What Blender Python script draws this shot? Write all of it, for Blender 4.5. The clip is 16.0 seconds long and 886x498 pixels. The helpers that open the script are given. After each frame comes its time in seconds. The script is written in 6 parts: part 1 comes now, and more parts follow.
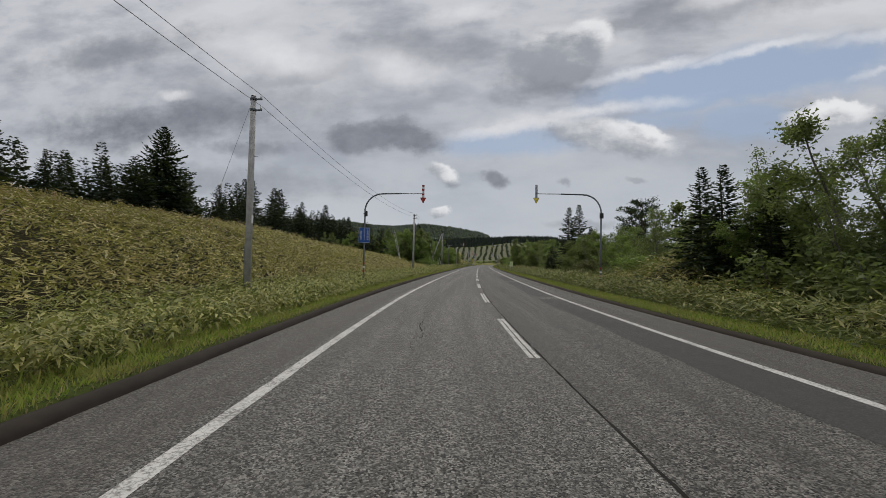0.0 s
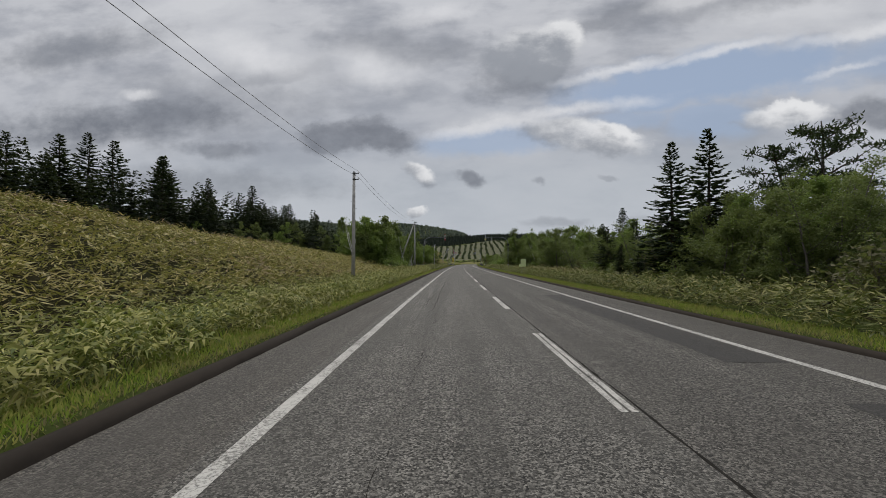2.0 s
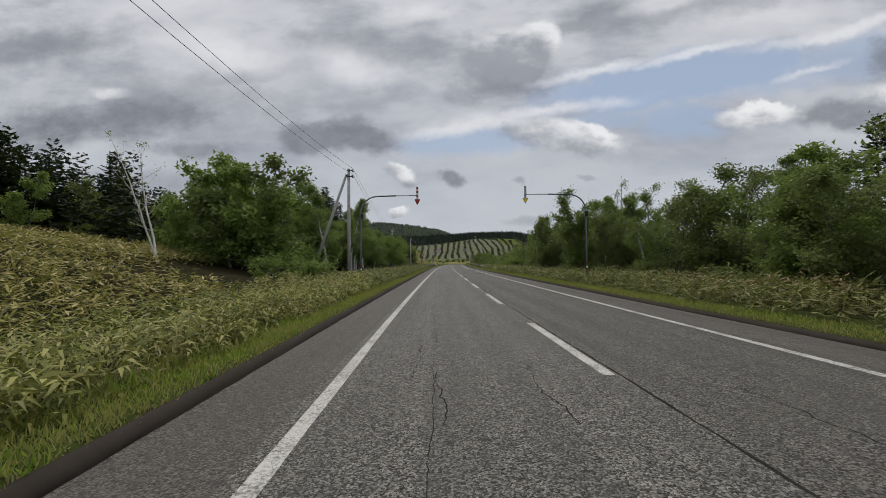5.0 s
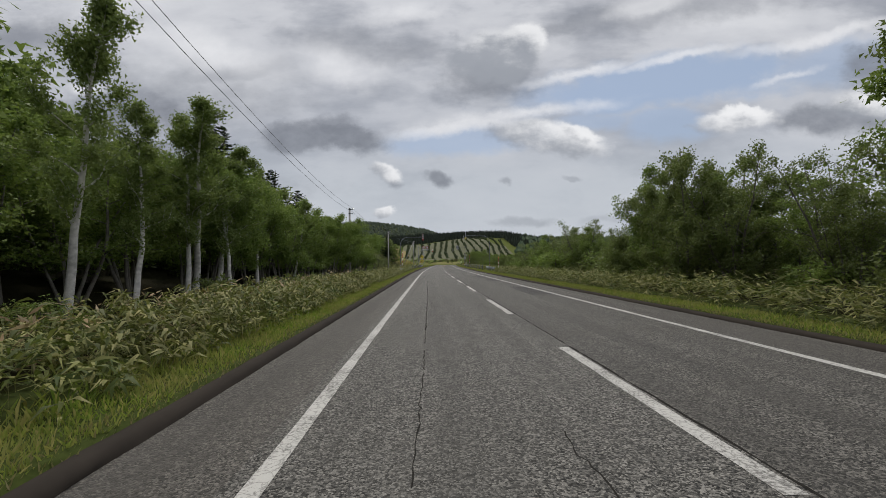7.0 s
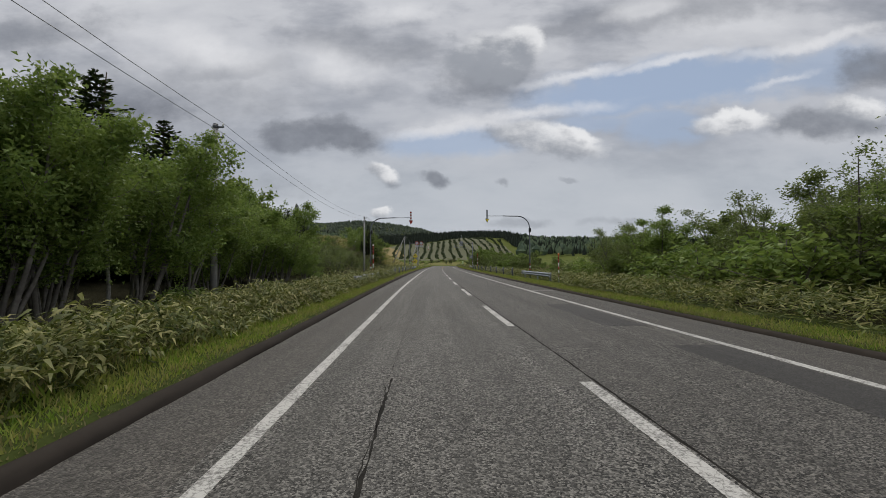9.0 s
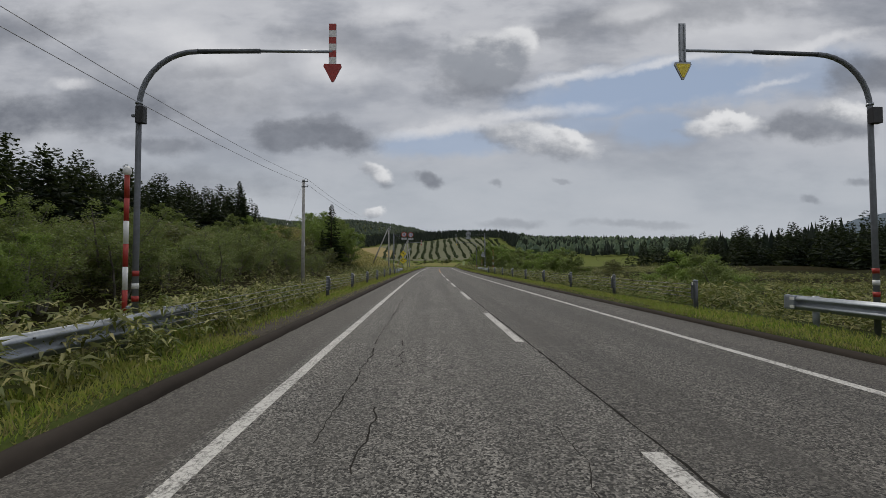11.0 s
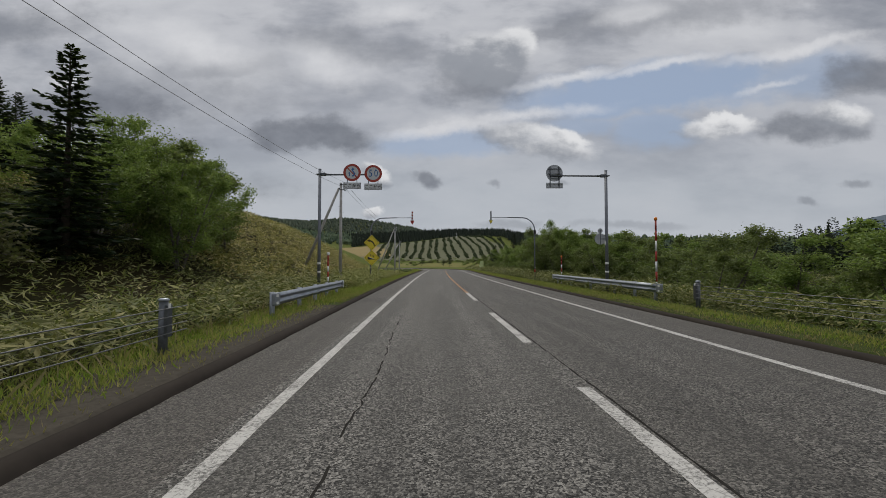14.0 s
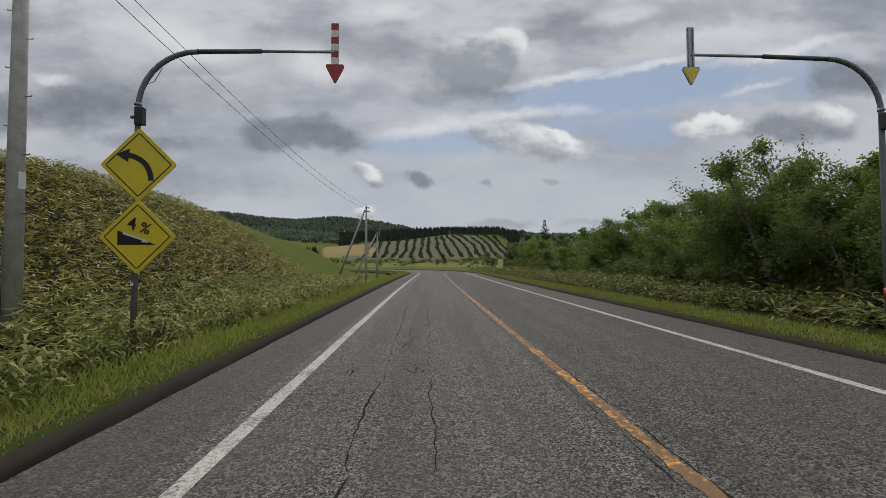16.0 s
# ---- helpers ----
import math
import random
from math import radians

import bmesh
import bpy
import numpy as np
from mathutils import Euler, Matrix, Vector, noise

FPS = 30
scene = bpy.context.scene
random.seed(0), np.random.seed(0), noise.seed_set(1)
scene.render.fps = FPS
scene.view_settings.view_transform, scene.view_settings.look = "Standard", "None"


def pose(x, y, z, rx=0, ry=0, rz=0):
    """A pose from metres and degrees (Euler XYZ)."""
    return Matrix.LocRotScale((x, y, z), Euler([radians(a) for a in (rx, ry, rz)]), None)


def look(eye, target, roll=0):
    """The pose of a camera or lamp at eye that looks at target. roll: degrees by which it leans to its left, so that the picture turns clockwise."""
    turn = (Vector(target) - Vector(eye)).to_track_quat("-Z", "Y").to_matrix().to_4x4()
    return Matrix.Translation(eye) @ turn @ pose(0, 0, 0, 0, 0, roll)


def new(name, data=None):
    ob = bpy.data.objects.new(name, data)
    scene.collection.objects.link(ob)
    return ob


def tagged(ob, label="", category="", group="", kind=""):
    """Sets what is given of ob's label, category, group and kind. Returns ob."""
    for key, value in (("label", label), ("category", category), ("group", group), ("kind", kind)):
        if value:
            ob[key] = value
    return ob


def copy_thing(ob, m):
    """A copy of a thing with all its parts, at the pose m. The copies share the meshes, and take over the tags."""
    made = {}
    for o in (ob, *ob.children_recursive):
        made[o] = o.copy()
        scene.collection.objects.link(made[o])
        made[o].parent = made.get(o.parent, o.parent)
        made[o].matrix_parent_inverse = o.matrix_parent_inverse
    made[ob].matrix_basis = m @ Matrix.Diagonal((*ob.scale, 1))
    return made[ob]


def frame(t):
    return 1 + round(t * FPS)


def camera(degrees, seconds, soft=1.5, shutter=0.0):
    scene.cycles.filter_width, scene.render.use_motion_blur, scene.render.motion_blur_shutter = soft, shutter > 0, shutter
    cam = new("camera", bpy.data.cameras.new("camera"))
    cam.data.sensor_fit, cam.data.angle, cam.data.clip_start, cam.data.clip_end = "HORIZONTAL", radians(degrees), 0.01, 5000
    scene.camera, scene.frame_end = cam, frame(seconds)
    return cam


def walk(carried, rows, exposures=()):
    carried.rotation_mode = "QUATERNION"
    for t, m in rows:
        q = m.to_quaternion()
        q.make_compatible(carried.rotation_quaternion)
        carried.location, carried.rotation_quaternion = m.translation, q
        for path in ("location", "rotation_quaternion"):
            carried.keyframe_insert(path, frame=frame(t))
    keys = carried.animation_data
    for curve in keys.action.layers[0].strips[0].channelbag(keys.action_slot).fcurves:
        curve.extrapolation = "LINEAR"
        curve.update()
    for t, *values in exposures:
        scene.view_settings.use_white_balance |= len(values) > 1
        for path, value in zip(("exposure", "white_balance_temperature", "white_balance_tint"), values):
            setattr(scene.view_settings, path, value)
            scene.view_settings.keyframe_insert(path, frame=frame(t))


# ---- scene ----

# ---------------------------------------------------------------- camera
cam = camera(92.39, 16.0, soft=0.8)
# seconds, x, y, z, yaw, pitch, roll
PATH = (
    (0.0, -1.558, -6.593, 1.595, 0.248, 1.77, -1.205), (0.5, -1.531, 1.593, 1.595, -0.68, 1.826, -1.115),
    (1.0, -1.41, 9.835, 1.595, -1.601, 1.724, -0.878), (1.5, -1.184, 18.133, 1.595, -2.197, 1.849, -0.552),
    (2.0, -0.867, 26.177, 1.595, -2.778, 1.769, -0.08), (2.5, -0.52, 34.254, 1.595, -3.401, 1.782, 0.25),
    (3.0, -0.053, 42.389, 1.595, -3.838, 1.799, 0.457), (3.5, 0.47, 50.586, 1.595, -4.276, 1.755, 0.509),
    (4.0, 1.072, 58.621, 1.595, -4.587, 1.767, 0.557), (6.5, 4.239, 99.514, 1.595, -6.551, 1.739, 0.668),
    (7.0, 4.961, 107.795, 1.595, -7.025, 1.772, 0.621), (7.5, 5.848, 115.788, 1.595, -7.161, 1.784, 0.618),
    (8.0, 6.678, 123.736, 1.595, -7.191, 1.7, 0.377), (8.5, 7.459, 131.867, 1.595, -7.317, 1.777, 0.36),
    (9.0, 8.224, 139.841, 1.595, -7.502, 1.849, 0.311), (11.5, 12.353, 179.952, 1.595, -8.552, 1.93, 0.067),
    (12.0, 13.256, 188.191, 1.595, -8.623, 2.019, -0.021), (12.5, 14.164, 196.301, 1.595, -8.67, 1.926, 0.06),
    (13.0, 14.988, 204.268, 1.595, -8.71, 1.864, -0.2), (13.5, 15.863, 212.183, 1.595, -8.737, 1.891, -0.25),
    (14.0, 16.778, 220.024, 1.595, -8.645, 1.951, 0.0), (14.5, 17.603, 227.795, 1.595, -8.875, 1.932, 0.0),
    (15.0, 18.555, 235.533, 1.595, -9.087, 1.937, 0.271), (15.5, 19.56, 243.196, 1.595, -9.432, 1.845, 0.268),
    (16.0, 20.595, 250.85, 1.595, -9.747, 1.882, 0.156))
walk(cam, [(t, pose(x, y, z, 90 + p, r, yw)) for t, x, y, z, yw, p, r in PATH], exposures=((0.0, 0.02), (1.0, -.02), (2.0, -.03), (4.0, 0.0), (6.0, .14), (8.0, .14), (9.0, .04), (11.3, -.10), (14.5, -.08), (16.0, -.02)))

# ---------------------------------------------------------------- the road's line in plan
# heading in degrees (left positive) along the road, then a left-hand bend
KNOT_S = [-60, -20, 0, 20, 40, 60, 80, 100, 120, 140, 160, 180, 200, 220, 240, 260, 280, 300, 314, 398, 470]
KNOT_H = [7, 3.31, -.24, -3.54, -4.14, -4.57, -4.4, -5.0, -5.22, -5.22, -5.4, -6.2, -6.43, -6.69, -7.1, -7.55, -8.1, -8.6, -8.8, 72, 85]
S_AX = np.arange(-60.0, 470.0, 1.0)
_th = np.radians(np.interp(S_AX, KNOT_S, KNOT_H))
_tm = (_th[1:] + _th[:-1]) / 2
_rx = np.concatenate([[0], np.cumsum(-np.sin(_tm))])
_ry = np.concatenate([[0], np.cumsum(np.cos(_tm))])
_rx, _ry = _rx - _rx[60], _ry - _ry[60]


def rd(s, lat, z=0.0):
    """World place of a point of the road's own grid: metres along it, metres to the right of its centre line."""
    x, y, a = np.interp(s, S_AX, _rx), np.interp(s, S_AX, _ry), np.interp(s, S_AX, _th)
    return Vector((float(x + lat * np.cos(a)), float(y + lat * np.sin(a)), float(z)))


def rd_many(s, lat):
    x, y, a = np.interp(s, S_AX, _rx), np.interp(s, S_AX, _ry), np.interp(s, S_AX, _th)
    return x + lat * np.cos(a), y + lat * np.sin(a)


def heading(s):
    return math.degrees(float(np.interp(s, S_AX, _th)))


def at_road(s, lat, z=0.0, turn=0.0):
    p = rd(s, lat, z)
    return pose(p.x, p.y, p.z, 0, 0, heading(s) + turn)


def road_coords(x, y):
    """Inverse of rd for arrays of points, by the nearest sample of the line; at most 600 m off it is of use."""
    s = np.zeros(x.shape)
    lat = np.zeros(x.shape)
    flat_x, flat_y = x.ravel(), y.ravel()
    out_s, out_l = s.ravel(), lat.ravel()
    for i in range(0, len(flat_x), 4000):
        d = (flat_x[i:i + 4000, None] - _rx) ** 2 + (flat_y[i:i + 4000, None] - _ry) ** 2
        k = d.argmin(1)
        a = _th[k]
        ex, ey = flat_x[i:i + 4000] - _rx[k], flat_y[i:i + 4000] - _ry[k]
        out_s[i:i + 4000] = S_AX[k] - ex * np.sin(a) + ey * np.cos(a)
        out_l[i:i + 4000] = ex * np.cos(a) + ey * np.sin(a)
    return out_s.reshape(x.shape), out_l.reshape(x.shape)


# ---------------------------------------------------------------- the lie of the land
def smooth(t):
    t = np.clip(t, 0, 1)
    return t * t * (3 - 2 * t)


def wobble(x, y, size, seed=0.0):
    """Cheap smooth unevenness, about -1 to 1."""
    a, b = x / size, y / size
    return (np.sin(a * 1.7 + 1.3 * np.sin(b * 1.1 + seed) + seed) + np.sin(b * 2.3 + 1.7 * np.sin(a * .9 + seed * 2)) + np.sin((a + b) * 3.1 + seed * 3)) / 3


RIDGE_S = [-80, 20, 57, 68, 85, 100, 120, 140, 160, 178, 195, 210, 225, 240, 260, 280, 295, 313, 330, 345, 358, 380]
RIDGE_Z = [6.2, 6.0, 6.2, 5.4, 4.6, 4.5, 3.6, 2.1, 1.0, 1.0, 3.0, 5.2, 6.2, 6.9, 9.0, 10.4, 10.3, 9.5, 8.3, 6.2, 4.0, 0.0]
# The dip past 285 m is shaped to fit a pole foot to the camera's view.
DITCH_S = [100, 112, 180, 195, 220, 240, 256, 285, 302, 330, 360]
DITCH_Z = [0, -.5, -.8, -1.5, -1.5, -.8, 0, 0, -1.0, -1.2, -.5]
FALL_S = [-60, 150, 184, 200, 222, 240, 262, 300, 400]
FALL_Z = [.2, -.2, -1.2, -2.0, -2.2, -1.6, -.6, -.3, -.5]
HUB = (20.6, 250.9)


def sasa_end(lat):
    """Where the bamboo grass of the left hill gives way to short turf."""
    return np.interp(-lat, [7, 12, 22, 32, 45], [283, 287, 298, 308, 318])


def land(x, y):
    """Height of the ground at world places (arrays)."""
    x, y = np.asarray(x, float), np.asarray(y, float)
    s, lat = road_coords(x, y)
    u = -lat
    ridge = np.interp(s, RIDGE_S, RIDGE_Z)
    ditch = np.interp(s, DITCH_S, DITCH_Z)
    up = np.clip((u - 7.5) / 27.0, 0, 1)
    left = ridge * np.where(up < .8, up ** 1.25, .7566 + (up - .8) * 1.0) * np.where(u > 34.5, .96 / .9566, 1)
    left = left + ditch * np.exp(-((u - 13) / 4.5) ** 2) + smooth((u - 7) / 20) * .22 * wobble(x, y, 7.0)
    swale = np.interp(s, [88, 100, 245, 251], [1, 0, 0, 1])
    left = left + swale * np.interp(u, [7.5, 9, 10.5, 13, 16, 20], [-.28, -.58, -.70, -.58, -.34, 0])
    fall = np.interp(s, FALL_S, FALL_Z)
    right = fall * smooth((lat - 7.5) / 7) + .25 * wobble(x, y, 6.0, 2.0) * smooth((lat - 8) / 8)
    right = right + 2.1 * np.exp(-((s - 20) / 6.0) ** 2) * smooth((lat - 8.6) / 4.5)
    mound = smooth((lat - 18) / 10) * (.9 + .7 * wobble(x, y, 13.0, 4.0)) * np.exp(-((s - 240) / 42) ** 2)
    right = right + (mound - fall * .6 * smooth((lat - 20) / 12) * np.exp(-((s - 240) / 50) ** 2))
    side = np.where(lat < 0, left, right)
    verge = .03 + np.where(lat < 0, swale * np.interp(u, [5.6, 6.3, 7.5], [0, -.06, -.28]), 0)
    near = np.where(np.abs(lat) < 5.6, -.08, np.where(np.abs(lat) < 7.5, verge, side + .03))
    d = np.hypot(x - HUB[0], y - HUB[1])
    az = np.degrees(np.arctan2(-(x - HUB[0]), y - HUB[1]))
    w = np.interp(az, [-180, -120, -75, -40, -22, -17, -10, -3, 3, 12, 40, 90, 180], [.6, .5, .38, .52, .72, .97, .92, .8, .78, .95, 1.1, .8, .6])
    far = 52 * smooth((d - 300) / 480) * w + 1.5 * smooth((d - 120) / 200)
    far = far + 9 * smooth((d - 650) / 110) * np.exp(-((az + 10) / 9.0) ** 2)
    hill = np.interp(az, [-24, -18, -12, -7, -4.5, 0, 4, 10, 20, 30, 45], [50, 55, 68, 86, 100, 114, 122, 119, 126, 120, 90])
    far = far + (hill - far) * smooth((d - 800) / 480) * smooth((az + 24) / 8) * smooth((55 - az) / 20)
    far = far + 300 * np.exp(-((az + 56) / 6.5) ** 2) * smooth((d - 2600) / 1200)
    far = far + 4 * wobble(x, y, 90.0, 1.0) * smooth((d - 300) / 300) + 9 * wobble(x, y, 260.0, 3.0) * smooth((d - 700) / 600)
    off = np.where(lat < 0, smooth((u - 60) / 120), smooth((lat - 60) / 120))
    ahead = smooth((s - 350) / 40) * smooth((np.abs(lat) - 8) / 25)
    k = np.maximum(off, ahead) * smooth((d - 40) / 60)
    k = np.where(np.abs(lat) < 7.5, 0, k)
    low = np.where(np.abs(lat) < 7.5, near, np.where((s > 440) | (s < -55), .03, near))
    return low * (1 - k) + far * k


def land1(x, y):
    return float(land(np.array([x]), np.array([y]))[0])


def on_land(s, lat, dz=0.0):
    p = rd(s, lat)
    p.z = land1(p.x, p.y) + dz
    return p


# ---------------------------------------------------------------- light: a bright broken overcast
def node_maker(tree):
    tree.nodes.clear()

    def make(kind, inputs=None, **props):
        nd = tree.nodes.new(kind)
        for k, v in props.items():
            if k == "operation":
                nd.operation = v
            elif k == "blend_type":
                nd.blend_type = v
            elif k == "data_type":
                nd.data_type = v
            elif k == "clamp":
                nd.use_clamp = v
        for k, v in (inputs or {}).items():
            if hasattr(v, "is_output"):
                tree.links.new(v, nd.inputs[k])
            else:
                nd.inputs[k].default_value = v
        return nd

    def num(op, a, b=0.0, c=None, clamp=False):
        ins = {0: a, 1: b}
        if c is not None:
            ins[2] = c
        return make("ShaderNodeMath", ins, operation=op, clamp=clamp).outputs[0]

    def mix(fac, a, b, how="MIX"):
        nd = make("ShaderNodeMix", {0: fac, 6: a, 7: b}, data_type="RGBA", blend_type=how)
        nd.clamp_factor = True
        return nd.outputs[2]

    def ramp(fac, *stops):
        nd = make("ShaderNodeValToRGB", {0: fac})
        el = nd.color_ramp.elements
        while len(el) < len(stops):
            el.new(.5)
        for e, (p, c) in zip(el, stops):
            e.position = p
            e.color = c if len(c) == 4 else (*c, 1)
        return nd.outputs[0]

    def noise_at(vec, scale, detail=4.0, rough=.55, out=0):
        ins = {"Scale": scale, "Detail": detail, "Roughness": rough}
        if vec is not None:
            ins["Vector"] = vec
        return make("ShaderNodeTexNoise", ins).outputs[out]

    return make, num, mix, ramp, noise_at


SUN_AZ, SUN_EL = 8.0, 58.0   # degrees left of north, degrees up
world = bpy.data.worlds.new("world")
scene.world = world
world.use_nodes = True
make, num, mix, ramp, noise_at = node_maker(world.node_tree)
VIEW = radians(-8.62)
gen = make("ShaderNodeTexCoord").outputs["Generated"]
f_dot = make("ShaderNodeVectorMath", {0: gen, 1: (-math.sin(VIEW), math.cos(VIEW), 0)}, operation="DOT_PRODUCT").outputs["Value"]
r_dot = make("ShaderNodeVectorMath", {0: gen, 1: (math.cos(VIEW), math.sin(VIEW), 0)}, operation="DOT_PRODUCT").outputs["Value"]
up_z = make("ShaderNodeSeparateXYZ", {0: gen}).outputs[2]
f_pos = num("MAXIMUM", f_dot, .12)
cu, cv = num("DIVIDE", r_dot, f_pos), num("DIVIDE", up_z, f_pos)
plane = make("ShaderNodeCombineXYZ", {0: cu, 1: cv, 2: 0.0}).outputs[0]
warp_a = make("ShaderNodeVectorMath", {0: noise_at(plane, 5.0, 5, .6, 1), 1: (.5, .5, .5)}, operation="SUBTRACT").outputs[0]
warp_b = make("ShaderNodeVectorMath", {0: noise_at(plane, 22.0, 6, .6, 1), 1: (.5, .5, .5)}, operation="SUBTRACT").outputs[0]
bent = make("ShaderNodeVectorMath", {0: warp_a, 1: (.10, .05, 0), 2: plane}, operation="MULTIPLY_ADD").outputs[0]
bent = make("ShaderNodeVectorMath", {0: warp_b, 1: (.038, .026, 0), 2: bent}, operation="MULTIPLY_ADD").outputs[0]


edge_a = noise_at(make("ShaderNodeMapping", {"Vector": plane, "Scale": (9.0, 15.0, 1)}).outputs[0], 1.0, 8, .6)
edge_b = noise_at(make("ShaderNodeMapping", {"Vector": plane, "Location": (3.1, 1.7, 0), "Scale": (20.0, 30.0, 1)}).outputs[0], 1.0, 7, .6)


def cloud_space(cx, cy, rx, ry, tilt, ragged):
    """Place within a cloud about cx, cy (tangents right and up from the road's far end), and the distance from its heart, 1 at the frayed rim."""
    p = make("ShaderNodeMapping", {"Vector": bent, "Location": (cx, cy, 0), "Rotation": (0, 0, radians(tilt)), "Scale": (rx, ry, 1)})
    p.vector_type = "TEXTURE"
    ln = make("ShaderNodeVectorMath", {0: p.outputs[0]}, operation="LENGTH").outputs["Value"]
    return p.outputs[0], num("ADD", ln, num("MULTIPLY_ADD", edge_a, ragged, -.5 * ragged))


def eased(value, lo, hi):
    nd = make("ShaderNodeMapRange", {0: value, 1: lo, 2: hi, 3: 0.0, 4: 1.0})
    nd.interpolation_type = "SMOOTHSTEP"
    return nd.outputs[0]


def masses(rows, ragged=1.0):
    out = None
    for cx, cy, rx, ry, tilt, hard, k in rows:
        c = num("MULTIPLY", eased(cloud_space(cx, cy, rx, ry, tilt, ragged)[1], 1.15, hard), k)
        out = c if out is None else num("MAXIMUM", out, c)
    return out


BLUE = [(.49, .415, .40, .075, 6, .5, .95), (.02, .285, .24, .04, 4, .4, .75), (.85, .45, .22, .06, 12, .4, .7), (.34, .33, .14, .03, 0, .4, .7), (.50, .32, .13, .06, 0, .4, .8)]
DARK_HIGH = [(-.3, .33, .07, .03, 0, .4, .8), (-.95, .36, .55, .085, 4, .1, 1), (.08, .43, .15, .06, 0, .3, .8), (.88, .325, .19, .045, 4, .4, .85), (1.02, .455, .14, .055, 6, .4, .85),
             (-.2, .52, .3, .05, -10, .2, .5), (-1.1, .56, .35, .06, 6, .2, .7), (-.72, .4, .5, .14, 2, 0, .55), (.55, .6, .5, .06, 8, .2, .55), (-.55, .46, .25, .035, 8, .2, .5),
             (.3, .57, .25, .03, 14, .3, .6)]
DARK_LOW = [(-.36, .305, .12, .045, 4, .5, .9), (-.26, .3, .11, .04, -20, .5, .95), (-.675, .288, .15, .028, -3, .4, .75), (-.04, .194, .042, .016, -18, .4, .85), (-.75, .2, .5, .05, -3, .1, .55),
            (.124, .188, .018, .013, -10, .3, .5), (.14, .305, .08, .03, 0, .3, .6), (.27, .187, .022, .008, -12, .3, .4), (-.14, .185, .025, .018, -30, .3, .6), (.98, .187, .045, .013, 0, .3, .6),
            (.87, .139, .026, .011, -10, .3, .55), (.17, .097, .1, .013, 0, .3, .4), (.45, .093, .16, .012, 0, .3, .35)]
STREAKS = [(.16, .352, .30, .020, 6, .0, .75), (.02, .325, .20, .022, 9, .2, .75), (.30, .445, .17, .017, 12, .1, .8), (.52, .475, .20, .014, 9, .1, .75), (.86, .515, .24, .017, 12, .1, .75),
           (.78, .425, .10, .012, 18, .1, .6), (-.9, .435, .09, .02, -3, .2, .75), (-.58, .52, .2, .05, -14, .1, .7), (-.27, .47, .12, .06, -20, .2, .6), (.46, .60, .10, .03, 10, .3, .6), (-.14, .60, .14, .03, 10, .2, .6)]
# heaped clouds: centre, half width, half height, tilt, how much of it is lit
HEAPS = [(.095, .490, .125, .075, 0, -.55), (.175, .535, .060, .045, 0, .25), (.235, .290, .155, .043, -8, .0), (.30, .30, .06, .022, -14, .35), (.655, .322, .105, .034, 4, .15), (.67, .338, .06, .02, 0, .5), (.955, .358, .085, .036, -6, -.05), (-.165, .213, .052, .024, -26, .0), (-.158, .120, .024, .013, 0, .1)]
billow = noise_at(make("ShaderNodeMapping", {"Vector": plane, "Scale": (2.2, 5.5, 1)}).outputs[0], 1.0, 8, .56)
m_blue, m_dark, m_streak = masses(BLUE, .9), num("MAXIMUM", masses(DARK_HIGH, 1.5), masses(DARK_LOW, 1.5)), masses(STREAKS, 1.1)
high = make("ShaderNodeMapRange", {0: cv, 1: .02, 2: .55, 3: 0.0, 4: 1.0}).outputs[0]
veil = ramp(high, (0.0, (.50, .53, .575)), (.3, (.43, .465, .515)), (.55, (.38, .405, .46)), (1.0, (.44, .455, .50)))
veil = mix(num("MULTIPLY", ramp(billow, (.38, (0, 0, 0)), (.64, (1, 1, 1))), num("MULTIPLY_ADD", high, .66, .12)), veil, (.65, .66, .69, 1))
veil = mix(num("MULTIPLY", ramp(billow, (.32, (1, 1, 1)), (.50, (0, 0, 0))), num("MULTIPLY", high, .8)), veil, (.24, .26, .305, 1))
nishita = make("ShaderNodeTexSky")
nishita.sky_type, nishita.sun_disc = "NISHITA", False
nishita.sun_elevation, nishita.sun_rotation = radians(SUN_EL), radians(-SUN_AZ)
clear = mix(.72, make("ShaderNodeVectorMath", {0: nishita.outputs[0], "Scale": .085}, operation="SCALE").outputs[0], (.36, .44, .58, 1))
sky = mix(m_blue, veil, clear)
sky = mix(num("MULTIPLY", m_dark, num("MULTIPLY_ADD", edge_b, .8, .5), clamp=True), sky, (.19, .205, .24, 1))
sky = mix(num("MULTIPLY", m_streak, num("MULTIPLY_ADD", edge_b, .9, .45), clamp=True), sky, (.74, .745, .77, 1))
for cx, cy, rx, ry, tilt, lit in HEAPS:
    place, rim = cloud_space(cx, cy, rx, ry, tilt, 1.25)
    across = make("ShaderNodeSeparateXYZ", {0: place})
    sunny = num("ADD", num("MULTIPLY_ADD", across.outputs[0], .40, lit), num("MULTIPLY_ADD", across.outputs[1], .60, num("MULTIPLY_ADD", edge_a, 2.0, num("MULTIPLY_ADD", edge_b, .9, -1.45))))
    body = mix(eased(sunny, -.7, .55), (.30, .32, .36, 1), (.78, .785, .80, 1))
    sky = mix(num("MULTIPLY", eased(rim, 1.12, .62), .88), sky, body)
over = make("ShaderNodeMapRange", {0: up_z, 1: .5, 2: .95, 3: 1.0, 4: 1.35}).outputs[0]
low = make("ShaderNodeMapRange", {0: up_z, 1: -.02, 2: 0.0, 3: .0, 4: 1.0}).outputs[0]
sky = mix(low, (.10, .11, .09, 1), sky)
SKY_STRENGTH = 1.0
bg = make("ShaderNodeBackground", {"Color": sky, "Strength": num("MULTIPLY", over, SKY_STRENGTH)})
